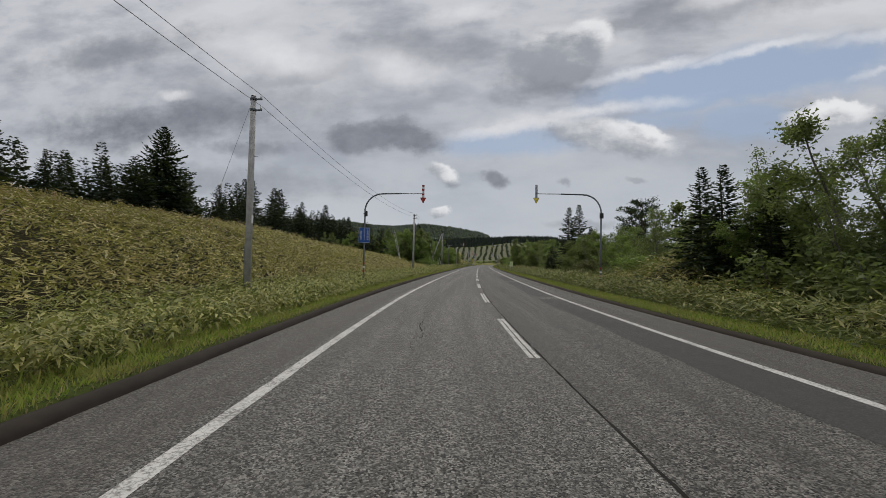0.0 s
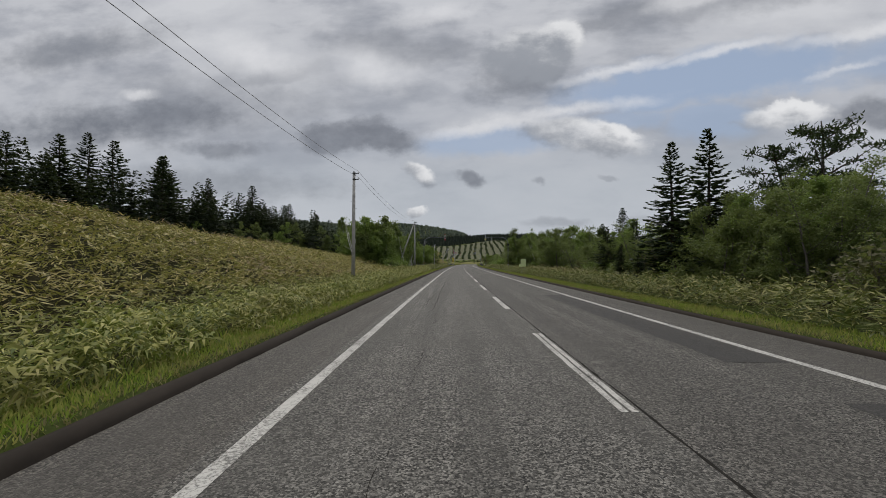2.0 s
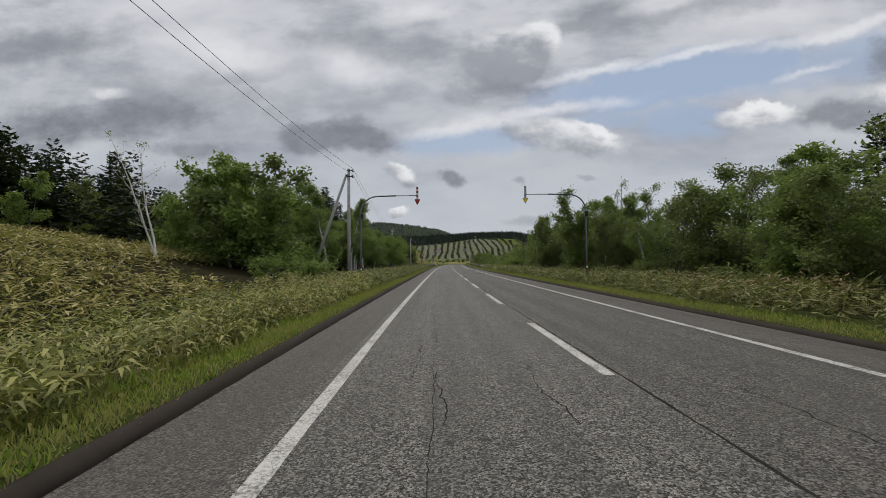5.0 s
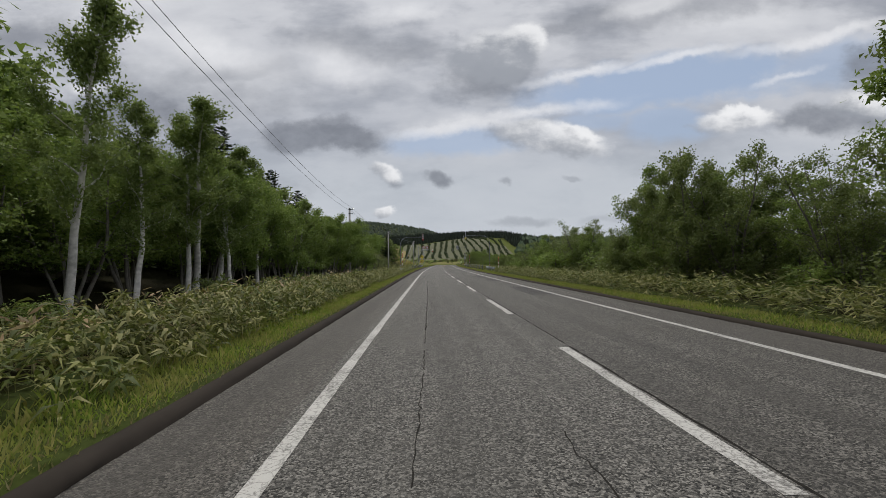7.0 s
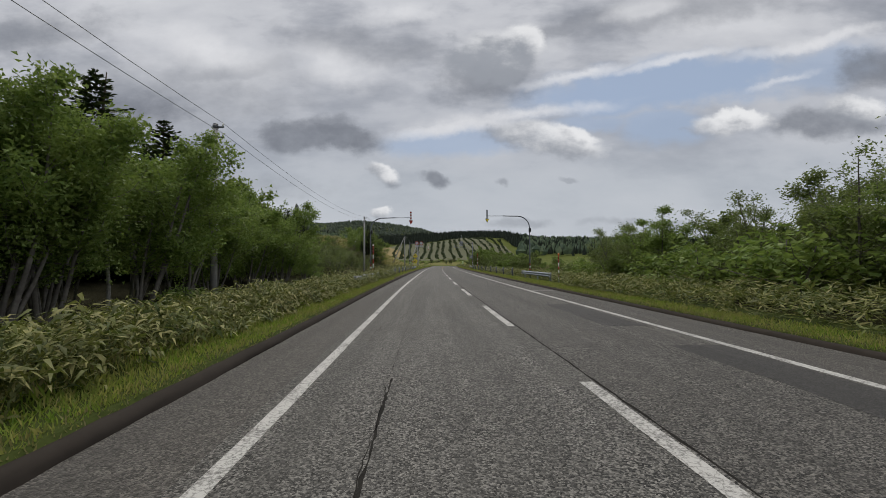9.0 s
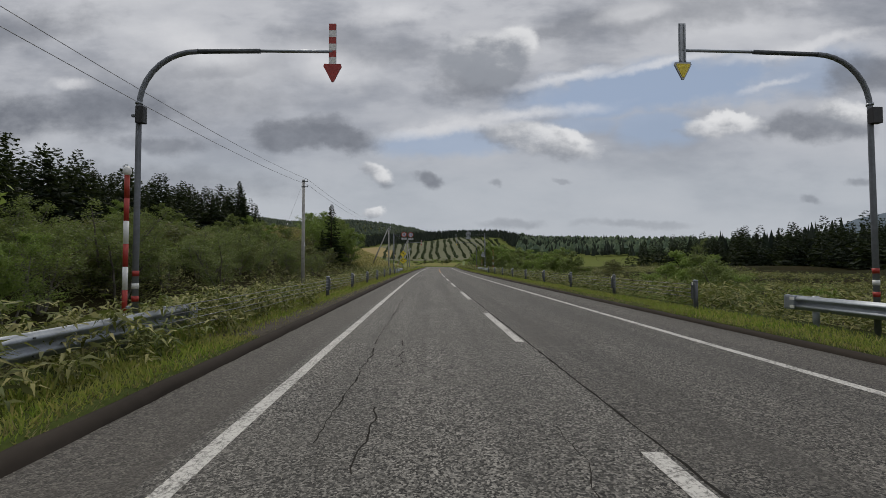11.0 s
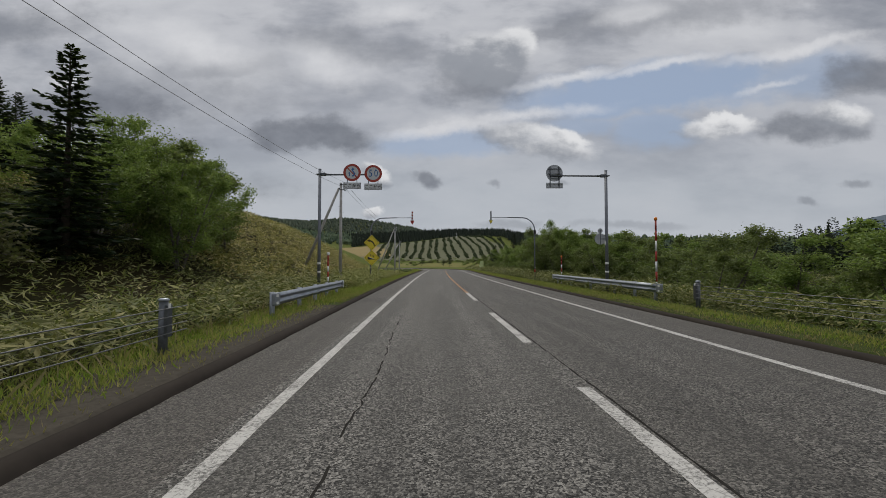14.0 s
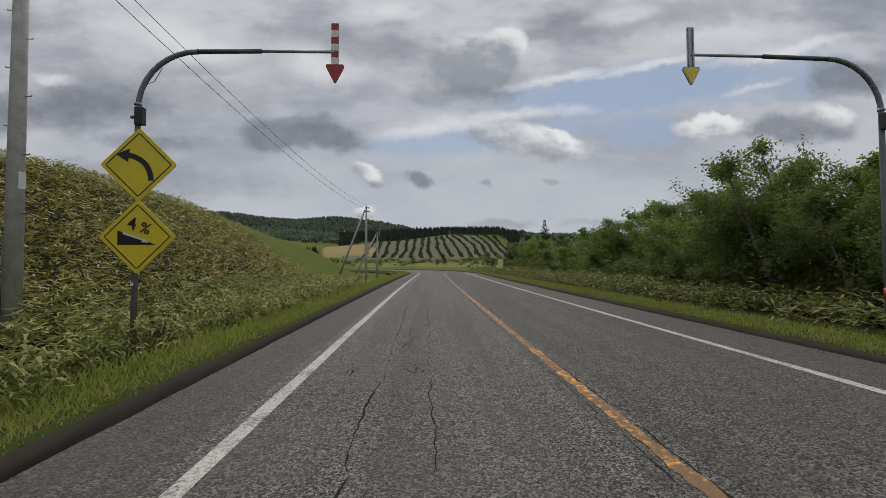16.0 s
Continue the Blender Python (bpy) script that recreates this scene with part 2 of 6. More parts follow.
out = make("ShaderNodeOutputWorld", {"Surface": bg.outputs[0]})

sun_data = bpy.data.lights.new("sun", "SUN")
sun_data.energy, sun_data.angle, sun_data.color = 1.5, radians(12), (1.0, .93, .80)
sun_lamp = new("sun", sun_data)
_e, _a = radians(SUN_EL), radians(SUN_AZ)
sun_lamp.matrix_world = look((0, 0, 0), (math.sin(_a) * math.cos(_e), -math.cos(_a) * math.cos(_e), -math.sin(_e)))
sun_lamp.location = (0, 120, 60)

# ---------------------------------------------------------------- materials
def material(name):
    m = bpy.data.materials.new(name)
    m.use_nodes = True
    return m, node_maker(m.node_tree)


def finish(mk, colour, rough, metal=0.0, bump=None, strength=.3, distance=.02, spec=.5):
    make = mk[0]
    ins = {"Base Color": colour, "Roughness": rough, "Metallic": metal, "Specular IOR Level": spec}
    if bump is not None:
        ins["Normal"] = make("ShaderNodeBump", {"Height": bump, "Strength": strength, "Distance": distance}).outputs[0]
    b = make("ShaderNodeBsdfPrincipled", ins)
    make("ShaderNodeOutputMaterial", {"Surface": b.outputs[0]})


def plain(name, colour, rough=.5, metal=0.0, grain=25.0, amount=.25, spec=.5):
    """Paint or metal with dirt and wear at two scales."""
    m, mk = material(name)
    make, num, mix, ramp, noise_at = mk
    v = make("ShaderNodeTexCoord").outputs["Object"]
    a, b = noise_at(v, grain, 5), noise_at(v, grain / 9, 3)
    k = num("MULTIPLY", num("ADD", num("MULTIPLY", a, .5), num("MULTIPLY", b, .5)), 1.0)
    c = mix(ramp(k, (.38, (1, 1, 1)), (.62, (0, 0, 0))), (*colour, 1), tuple(x * (1 - amount) for x in colour) + (1,))
    finish(mk, c, num("MULTIPLY_ADD", a, .3, rough - .15, clamp=True), metal, a, .12, .004, spec)
    return m


def leafy(name, colours, glow=.35, rough=.55, per_object=.25, patches=None):
    """Leaves: each its own shade, some light passing through."""
    m, mk = material(name)
    make, num, mix, ramp, noise_at = mk
    r = make("ShaderNodeNewGeometry").outputs["Random Per Island"]
    n = len(colours)
    c = ramp(r, *[((i + .5) / n, col) for i, col in enumerate(colours)])
    ob = make("ShaderNodeObjectInfo").outputs["Random"]
    c = mix(num("MULTIPLY", ob, per_object), c, (colours[0][0] * .55, colours[0][1] * .5, colours[0][2] * .5, 1))
    big = noise_at(make("ShaderNodeTexCoord").outputs["Object"], .8, 3)
    c = mix(num("MULTIPLY", ramp(big, (.4, (0, 0, 0)), (.65, (1, 1, 1))), .45), c, tuple(x * .6 for x in colours[-1]) + (1,))
    if patches:
        tint, size, amount = patches
        spot = noise_at(make("ShaderNodeTexCoord").outputs["Object"], 1.0 / size, 4, .6)
        c = mix(num("MULTIPLY", ramp(spot, (.45, (0, 0, 0)), (.60, (1, 1, 1))), num("MULTIPLY_ADD", r, amount * .6, amount * .5)), c, (*tint, 1))
    b = make("ShaderNodeBsdfPrincipled", {"Base Color": c, "Roughness": rough, "Specular IOR Level": .18})
    t = make("ShaderNodeBsdfTranslucent", {"Color": mix(.5, c, (.22, .30, .05, 1), "MIX")})
    mx = make("ShaderNodeMixShader", {0: glow, 1: b.outputs[0], 2: t.outputs[0]})
    make("ShaderNodeOutputMaterial", {"Surface": mx.outputs[0]})
    return m


def asphalt_material(name, tone, speckle, coarse=1.0):
    m, mk = material(name)
    make, num, mix, ramp, noise_at = mk
    uv = make("ShaderNodeUVMap").outputs[0]
    v = make("ShaderNodeTexCoord").outputs["Object"]
    stone = make("ShaderNodeTexVoronoi", {"Vector": v, "Scale": 58.0 * coarse}).outputs["Color"]
    stone_v = make("ShaderNodeSeparateColor", {0: stone}).outputs[0]
    cell = make("ShaderNodeTexVoronoi", {"Vector": v, "Scale": 58.0 * coarse}).outputs["Distance"]
    fine = noise_at(v, 46, 4, .8)
    streak = noise_at(make("ShaderNodeMapping", {"Vector": uv, "Scale": (1.6, .035, 1)}).outputs[0], 1.0, 5, .6)
    blot = noise_at(v, .45, 5, .6)
    patch = noise_at(v, 3.5, 4, .6)
    worn = noise_at(v, 15, 5, .75)
    k = num("MULTIPLY_ADD", stone_v, .36, num("MULTIPLY_ADD", fine, .40, num("MULTIPLY", worn, .24)))
    base = ramp(k, (.33, tuple(x * (1 - 1.3 * speckle) for x in tone)), (.48, tone), (.57, tuple(x * (1 + 1.2 * speckle) for x in tone)), (.70, tuple(min(.5, x * (1 + 4 * speckle)) for x in tone)))
    base = mix(num("MULTIPLY", ramp(streak, (.40, (1, 1, 1)), (.60, (0, 0, 0))), .42), base, tuple(x * .55 for x in tone) + (1,))
    base = mix(num("MULTIPLY", ramp(blot, (.48, (0, 0, 0)), (.66, (1, 1, 1))), .35), base, tuple(x * 1.35 for x in tone) + (1,))
    base = mix(num("MULTIPLY", ramp(patch, (.54, (0, 0, 0)), (.68, (1, 1, 1))), .3), base, tuple(x * .6 for x in tone) + (1,))
    h = num("ADD", num("MULTIPLY", cell, -.8), num("MULTIPLY", fine, .5))
    finish(mk, base, num("MULTIPLY_ADD", blot, .2, .66), 0.0, h, 1.0, .01, .35)
    return m


def paint_line_material(name, colour, worn, size=26.0):
    """Road paint, worn through to the stones."""
    m, mk = material(name)
    make, num, mix, ramp, noise_at = mk
    v = make("ShaderNodeTexCoord").outputs["Object"]
    chips = noise_at(v, size, 6, .72)
    large = noise_at(v, 1.6, 4, .6)
    k = num("ADD", num("MULTIPLY", chips, .65), num("MULTIPLY", large, .35))
    c = mix(ramp(k, (worn - .05, (1, 1, 1)), (worn + .06, (0, 0, 0))), (*colour, 1), (.07, .066, .06, 1))
    c = mix(num("MULTIPLY", noise_at(v, 90, 3), .5), c, tuple(x * .62 for x in colour) + (1,))
    edge = make("ShaderNodeTexVoronoi", {"Vector": make("ShaderNodeVectorMath", {0: noise_at(v, 7, 3, .6, 1), 1: (.12, .12, .12), 2: v}, operation="MULTIPLY_ADD").outputs[0], "Scale": 8.0})
    edge.feature = "DISTANCE_TO_EDGE"
    c = mix(num("MULTIPLY", ramp(edge.outputs["Distance"], (.0, (1, 1, 1)), (.055, (0, 0, 0))), .6), c, (.11, .105, .098, 1))
    finish(mk, c, .7, 0.0, chips, .3, .004, .3)
    return m


ASPHALT = asphalt_material("asphalt", (.0775, .0742, .0675), .85)
ASPHALT_LANE = asphalt_material("darker_lane_asphalt", (.063, .0595, .0535), .82)
ASPHALT_SHOULDER = asphalt_material("shoulder_asphalt", (.068, .063, .056), .5)
ASPHALT_DARK = asphalt_material("fresh_asphalt", (.042, .040, .038), .25)
TAR = plain("tar", (.036, .034, .031), .95, 0, 30, .4, .03)
CURB = plain("curb_asphalt", (.044, .037, .031), .95, 0, 5, .3, .1)
WHITE_LINE = paint_line_material("white_road_paint", (.56, .55, .52), .455)
YELLOW_LINE = paint_line_material("orange_road_paint", (.95, .44, .09), .545, 9.0)
CONCRETE = plain("pole_concrete", (.45, .44, .415), .8, 0, 40, .35, .3)
GALV = plain("galvanised_steel", (.36, .39, .43), .5, .75, 20, .3)
POST_STEEL = plain("grey_post_steel", (.21, .225, .25), .55, .5, 14, .3)
GALV_DARK = plain("weathered_steel", (.12, .13, .14), .5, .6, 20, .35)
BLACK = plain("black_plastic", (.02, .02, .022), .5, 0, 20, .3)
WIRE = plain("wire", (.26, .26, .27), .6, .3, 20, .2)
CABLE = plain("cable_steel", (.22, .225, .23), .5, .8, 40, .25)
RED = plain("red_reflective", (.40, .035, .025), .45, 0, 18, .25)
WHITE = plain("white_reflective", (.78, .78, .76), .45, 0, 18, .16)
SIGN_RED = plain("sign_red", (.37, .04, .022), .4, 0, 8, .14)
SIGN_WHITE = plain("sign_white", (.55, .57, .58), .4, 0, 8, .1)
SIGN_BLUE = plain("sign_blue", (.015, .09, .36), .4, 0, 8, .15)
SIGN_MARK = plain("sign_blue_mark", (.03, .13, .34), .45, 0, 8, .12)
SIGN_YELLOW = plain("sign_yellow", (.78, .62, .045), .4, 0, 8, .12)
SIGN_BLACK = plain("sign_black", (.016, .016, .018), .45, 0, 8, .1)
SIGN_BACK = plain("sign_back_aluminium", (.40, .42, .44), .45, .6, 12, .25)
ORANGE = plain("orange_reflector", (.75, .22, .02), .35, 0, 8, .15)
BOX_GREEN = plain("pale_green_paint", (.62, .72, .36), .5, 0, 8, .12)
BARK = plain("dark_bark", (.085, .07, .055), .9, 0, 14, .5, .2)
BIRCH = plain("birch_bark", (.74, .72, .68), .8, 0, 7, .5, .3)
ALDER_BARK = plain("alder_bark", (.22, .205, .18), .85, 0, 9, .5, .2)
WHITE_BIRCH = plain("white_birch_bark", (.72, .70, .66), .8, 0, 6, .35, .3)
GREY_BARK = plain("grey_bark", (.17, .155, .135), .9, 0, 12, .45, .2)

NEEDLES = leafy("spruce_needles", [(.016, .030, .016), (.023, .041, .021), (.032, .053, .023)], .12, .6)
PINE_NEEDLES = leafy("pine_needles", [(.018, .034, .016), (.026, .046, .020), (.036, .058, .024)], .12, .6)
LEAF_FRESH = leafy("fresh_green_leaves", [(0.120, 0.195, 0.048), (0.180, 0.270, 0.064), (0.245, 0.340, 0.086), (0.305, 0.390, 0.118)], .42)
LEAF_BIRCH = leafy("birch_leaves", [(0.140, 0.198, 0.066), (0.205, 0.272, 0.088), (0.280, 0.345, 0.122)], .42)
LEAF_OLIVE = leafy("olive_leaves", [(0.122, 0.162, 0.060), (0.172, 0.217, 0.078), (0.228, 0.265, 0.104)], .40)
LEAF_BROWN = leafy("budding_leaves", [(.111, .104, .058), (.130, .130, .065), (.169, .156, .078)], .35)
SASA = leafy("bamboo_grass_leaves", [(0.070, 0.098, 0.022), (0.145, 0.175, 0.040), (0.230, 0.255, 0.062), (0.335, 0.340, 0.095), (0.45, 0.43, 0.15)], .25, .55, 0, ((.26, .205, .085), 3.0, .4))
# Greener leaves; the darker tone also carries the wood's shade in the colour.
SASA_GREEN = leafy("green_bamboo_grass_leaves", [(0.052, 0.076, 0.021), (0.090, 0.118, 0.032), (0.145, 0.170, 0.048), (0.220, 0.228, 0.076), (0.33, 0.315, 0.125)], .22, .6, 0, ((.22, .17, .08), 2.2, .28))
SASA_DRY = leafy("dry_bamboo_grass_leaves", [(0.129, 0.096, 0.043), (0.181, 0.142, 0.057), (0.242, 0.180, 0.078), (0.302, 0.212, 0.106), (0.409, 0.282, 0.170)], .28, .5, 0)
SASA_HILL = leafy("hillside_bamboo_grass", [(0.165, 0.170, 0.038), (0.245, 0.236, 0.052), (0.310, 0.280, 0.068), (0.430, 0.365, 0.105), (.56, .47, .19)], .25, .5, 0, ((.32, .23, .09), 6.0, .38))
GRASS = leafy("verge_grass_blades", [(0.125, 0.220, 0.026), (0.205, 0.310, 0.040), (0.290, 0.375, 0.060), (0.48, 0.42, 0.14)], .42, .5, 0, ((.40, .34, .14), 1.0, .65))
STRAW = leafy("dry_grass_stalks", [(.30, .25, .12), (.36, .31, .17), (.26, .21, .10)], .3, .6, 0)
BUTTERBUR = leafy("butterbur_leaves", [(.10, .18, .05), (.14, .22, .07)], .35, .5, 0)
HEDGE = leafy("windbreak_foliage", [(0.043, 0.060, 0.027), (0.060, 0.079, 0.034)], .2, .7)
WOODS_DARK = leafy("conifer_wood_foliage", [(.012, .020, .014), (.018, .028, .017), (.026, .038, .02)], .1, .7, 0)
# Next three woods: distance haze painted in as paler, greyer foliage.
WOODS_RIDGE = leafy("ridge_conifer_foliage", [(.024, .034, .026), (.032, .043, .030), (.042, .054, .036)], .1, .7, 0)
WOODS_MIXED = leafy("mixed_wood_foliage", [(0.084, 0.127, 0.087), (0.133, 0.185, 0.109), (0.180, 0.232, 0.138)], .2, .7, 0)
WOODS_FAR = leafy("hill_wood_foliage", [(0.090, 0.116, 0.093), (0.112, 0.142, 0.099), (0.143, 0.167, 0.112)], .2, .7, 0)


def ground_material():
    """Soil, turf and litter, told apart by the mesh's cover map; shade and haze painted in."""
    m, mk = material("ground_cover")
    make, num, mix, ramp, noise_at = mk
    at = make("ShaderNodeAttribute")
    at.attribute_name = "cover"
    cov = make("ShaderNodeSeparateColor", {0: at.outputs["Color"]})
    turf, slope, wood = cov.outputs[0], cov.outputs[1], cov.outputs[2]
    v = make("ShaderNodeTexCoord").outputs["Object"]
    fine, mid, big = noise_at(v, 9.0, 6, .65), noise_at(v, .7, 5, .6), noise_at(v, .09, 4, .55)
    dirt = mix(fine, (.055, .045, .034, 1), (.115, .095, .07, 1))
    grass = mix(fine, (.035, .062, .013, 1), (.095, .115, .03, 1))
    grass = mix(num("MULTIPLY", ramp(mid, (.5, (0, 0, 0)), (.68, (1, 1, 1))), .6), grass, (.13, .115, .05, 1))
    # Near-black soil: the shade between bamboo grass leaves is put into the colour.
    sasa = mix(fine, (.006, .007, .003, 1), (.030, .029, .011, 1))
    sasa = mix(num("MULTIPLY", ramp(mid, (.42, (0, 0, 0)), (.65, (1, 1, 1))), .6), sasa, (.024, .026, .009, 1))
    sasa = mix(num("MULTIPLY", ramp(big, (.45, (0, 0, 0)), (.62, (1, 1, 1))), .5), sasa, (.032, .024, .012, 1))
    # Litter colour lowered to paint in the darkness beneath the trees.
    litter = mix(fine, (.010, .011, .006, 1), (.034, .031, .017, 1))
    far = mix(num("ADD", num("MULTIPLY", big, .6), num("MULTIPLY", fine, .4)), (.060, .085, .020, 1), (.150, .165, .045, 1))
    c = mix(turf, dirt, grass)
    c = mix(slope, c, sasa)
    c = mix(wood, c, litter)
    a2 = make("ShaderNodeAttribute")
    a2.attribute_name = "meadow"
    c = mix(a2.outputs["Fac"], c, far)
    # Aerial haze painted as a blue-grey tint over the far ground.
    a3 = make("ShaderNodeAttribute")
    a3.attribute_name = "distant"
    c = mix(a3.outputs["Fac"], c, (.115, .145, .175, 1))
    finish(mk, c, .92, 0, num("ADD", fine, num("MULTIPLY", mid, 2.0)), .6, .12, .04)
    return m


GROUND = ground_material()


def soil_field(name, a, b, scale=.25):
    m, mk = material(name)
    make, num, mix, ramp, noise_at = mk
    v = make("ShaderNodeTexCoord").outputs["Object"]
    c = mix(noise_at(v, scale, 6, .65), (*a, 1), (*b, 1))
    c = mix(num("MULTIPLY", noise_at(v, scale / 8, 3), .4), c, tuple(x * .7 for x in a) + (1,))
    finish(mk, c, .95, 0, noise_at(v, 1.5, 4), .4, .3, .1)
    return m


FIELD = soil_field("pasture_strip", (.105, .115, .068), (.185, .185, .115), .16)
DRY_MEADOW = soil_field("dry_meadow", (.13, .135, .038), (.22, .20, .07), .12)
BARE_DIRT = soil_field("bare_verge_dirt", (.034, .030, .024), (.115, .102, .082), 9.0)
TURF = soil_field("verge_turf", (.018, .030, .006), (.085, .105, .024), 9.0)
TAN_FIELD = soil_field("straw_coloured_field", (.24, .19, .085), (.31, .25, .12))


# ---------------------------------------------------------------- mesh helpers
def mesh_obj(name, verts, faces, mat, parent=None, smooth_faces=False):
    me = bpy.data.meshes.new(name)
    me.from_pydata(verts, [], faces)
    me.materials.append(mat)
    if smooth_faces:
        me.polygons.foreach_set("use_smooth", [True] * len(me.polygons))
    me.update()
    ob = new(name, me)
    if parent is not None:
        ob.parent = parent
    return ob


def part(name, bm, mat, parent=None, label=""):
    bmesh.ops.recalc_face_normals(bm, faces=bm.faces[:])
    me = bpy.data.meshes.new(name)
    bm.to_mesh(me)
    bm.free()
    me.materials.append(mat)
    ob = new(name, me)
    if parent is not None:
        ob.parent = parent
    if label:
        ob["label"] = label
    return ob


def root(name, m, label, category, group="", kind=""):
    ob = new(name)
    ob.empty_display_size = .2
    ob.matrix_world = m
    return tagged(ob, label, category, group, kind)


def bm_box(bm, sx, sy, sz, at=(0, 0, 0), bevel=0.0, rot=None):
    m = Matrix.Translation(at) @ (rot or Matrix.Identity(4)) @ Matrix.Diagonal((sx, sy, sz, 1))
    r = bmesh.ops.create_cube(bm, size=1, matrix=m)
    if bevel:
        edges = list({e for v in r["verts"] for e in v.link_edges})
        bmesh.ops.bevel(bm, geom=edges, offset=bevel, segments=2, affect="EDGES", profile=.7)
    return bm


def box(*a, **k):
    return bm_box(bmesh.new(), *a, **k)


def bm_tube(bm, pts, radii, sides=10, caps=True):
    """A round bar along points, with its own radius at each."""
    pts = [Vector(p) for p in pts]
    rings, ref = [], None
    for i, p in enumerate(pts):
        d = (pts[min(i + 1, len(pts) - 1)] - pts[max(i - 1, 0)]).normalized()
        if ref is None:
            ref = d.orthogonal().normalized()
        ref = (ref - d * ref.dot(d)).normalized()
        bi = d.cross(ref)
        r = radii[i] if hasattr(radii, "__len__") else radii
        rings.append([bm.verts.new(p + ref * (r * math.cos(2 * math.pi * k / sides)) + bi * (r * math.sin(2 * math.pi * k / sides))) for k in range(sides)])
    for a, b in zip(rings, rings[1:]):
        for k in range(sides):
            f = bm.faces.new((a[k], a[(k + 1) % sides], b[(k + 1) % sides], b[k]))
            f.smooth = True
    if caps:
        bm.faces.new(rings[0][::-1])
        bm.faces.new(rings[-1])
    return bm


def tube(pts, radii, sides=10):
    return bm_tube(bmesh.new(), pts, radii, sides)


def bm_plate(bm, outline, y0, y1, bevel=0.0):
    """A flat plate whose outline lies in x and z, from y0 to y1 deep."""
    a = [bm.verts.new((x, y0, z)) for x, z in outline]
    b = [bm.verts.new((x, y1, z)) for x, z in outline]
    bm.faces.new(a)
    bm.faces.new(b[::-1])
    n = len(outline)
    for i in range(n):
        bm.faces.new((a[i], b[i], b[(i + 1) % n], a[(i + 1) % n]))
    return bm


def plate(outline, y0, y1):
    return bm_plate(bmesh.new(), outline, y0, y1)


def disc_outline(r, cx=0.0, cz=0.0, n=40):
    return [(cx + r * math.cos(2 * math.pi * i / n), cz + r * math.sin(2 * math.pi * i / n)) for i in range(n)]


def ring_plate(r0, r1, cx, cz, y0, y1, n=48):
    bm = bmesh.new()
    v = []
    for y in (y0, y1):
        for r in (r0, r1):
            v.append([bm.verts.new((cx + r * math.cos(2 * math.pi * i / n), y, cz + r * math.sin(2 * math.pi * i / n))) for i in range(n)])
    for a, b in ((v[0], v[1]), (v[2], v[3]), (v[0], v[2]), (v[1], v[3])):
        for i in range(n):
            bm.faces.new((a[i], a[(i + 1) % n], b[(i + 1) % n], b[i]))
    return bm


def writing(name, text, size, mat, parent, x, y, z, spacing=1.0, line=1.0, squeeze=1.0, turn=0.0, bold=.012):
    """Raised lettering in the x-z plane of the parent, facing -y, centred."""
    cu_ = bpy.data.curves.new(name, "FONT")
    cu_.body, cu_.size, cu_.align_x, cu_.align_y = text, size, "CENTER", "CENTER"
    cu_.offset = bold * size
    cu_.extrude, cu_.space_character, cu_.space_line, cu_.resolution_u = .003, spacing, line, 3
    tmp = new(name, cu_)
    me = bpy.data.meshes.new_from_object(tmp.evaluated_get(bpy.context.evaluated_depsgraph_get()))
    bpy.data.objects.remove(tmp)
    me.name = name
    me.materials.clear()
    me.materials.append(mat)
    ob = new(name, me)
    ob.parent = parent
    ob.matrix_local = Matrix.Translation((x, y, z)) @ Matrix.Rotation(radians(turn), 4, "Y") @ Matrix.Rotation(radians(90), 4, "X") @ Matrix.Diagonal((squeeze, 1, 1, 1))
    return ob

# ---------------------------------------------------------------- ground, one sheet to the horizon
def spread(lo, hi, step, reach_lo, reach_hi, grow=1.16):
    core = list(np.arange(lo, hi + .01, step))
    a, d = lo, step
    left_part = []
    while a > reach_lo:
        d *= grow
        a -= d
        left_part.append(a)
    b, d = hi, step
    right_part = []
    while b < reach_hi:
        d *= grow
        b += d
        right_part.append(b)
    return np.array(left_part[::-1] + core + right_part)


gx, gy = spread(-62, 82, 1.5, -4800, 4800), spread(-24, 390, 2.0, -1500, 4900, 1.12)
GX, GY = np.meshgrid(gx, gy)
GZ = land(GX, GY)
gs, gl = road_coords(GX, GY)
nx_, ny_ = len(gx), len(gy)
gv = np.stack([GX.ravel(), GY.ravel(), GZ.ravel()], 1)
idx = np.arange(nx_ * ny_).reshape(ny_, nx_)
gf = np.stack([idx[:-1, :-1].ravel(), idx[:-1, 1:].ravel(), idx[1:, 1:].ravel(), idx[1:, :-1].ravel()], 1)
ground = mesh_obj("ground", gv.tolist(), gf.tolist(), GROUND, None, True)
tagged(ground, "green roadside land with turf, bamboo grass and wood litter", "ground", kind="structure")
u_ = np.abs(gl)
turf = np.where((gs > 184) & (gs < 240) & (gl < 0), smooth((u_ - 6.3) / .8), 1)
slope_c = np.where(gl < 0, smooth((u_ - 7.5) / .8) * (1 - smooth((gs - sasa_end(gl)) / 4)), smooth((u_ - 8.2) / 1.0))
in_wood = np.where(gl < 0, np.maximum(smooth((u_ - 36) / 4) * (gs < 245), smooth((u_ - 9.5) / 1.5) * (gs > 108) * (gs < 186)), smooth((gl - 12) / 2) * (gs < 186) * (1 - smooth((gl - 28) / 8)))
d_hub = np.hypot(GX - HUB[0], GY - HUB[1])
meadow = np.maximum(smooth((d_hub - 150) / 150) * (gs > 200), smooth((u_ - 90) / 60))
meadow = np.maximum(meadow, smooth((gl - 30) / 10) * (gs < 186))
meadow = np.maximum(meadow, np.where(gl < 0, smooth((gs - sasa_end(gl)) / 4), smooth((gs - 322) / 20)) * smooth((u_ - 6) / 3))
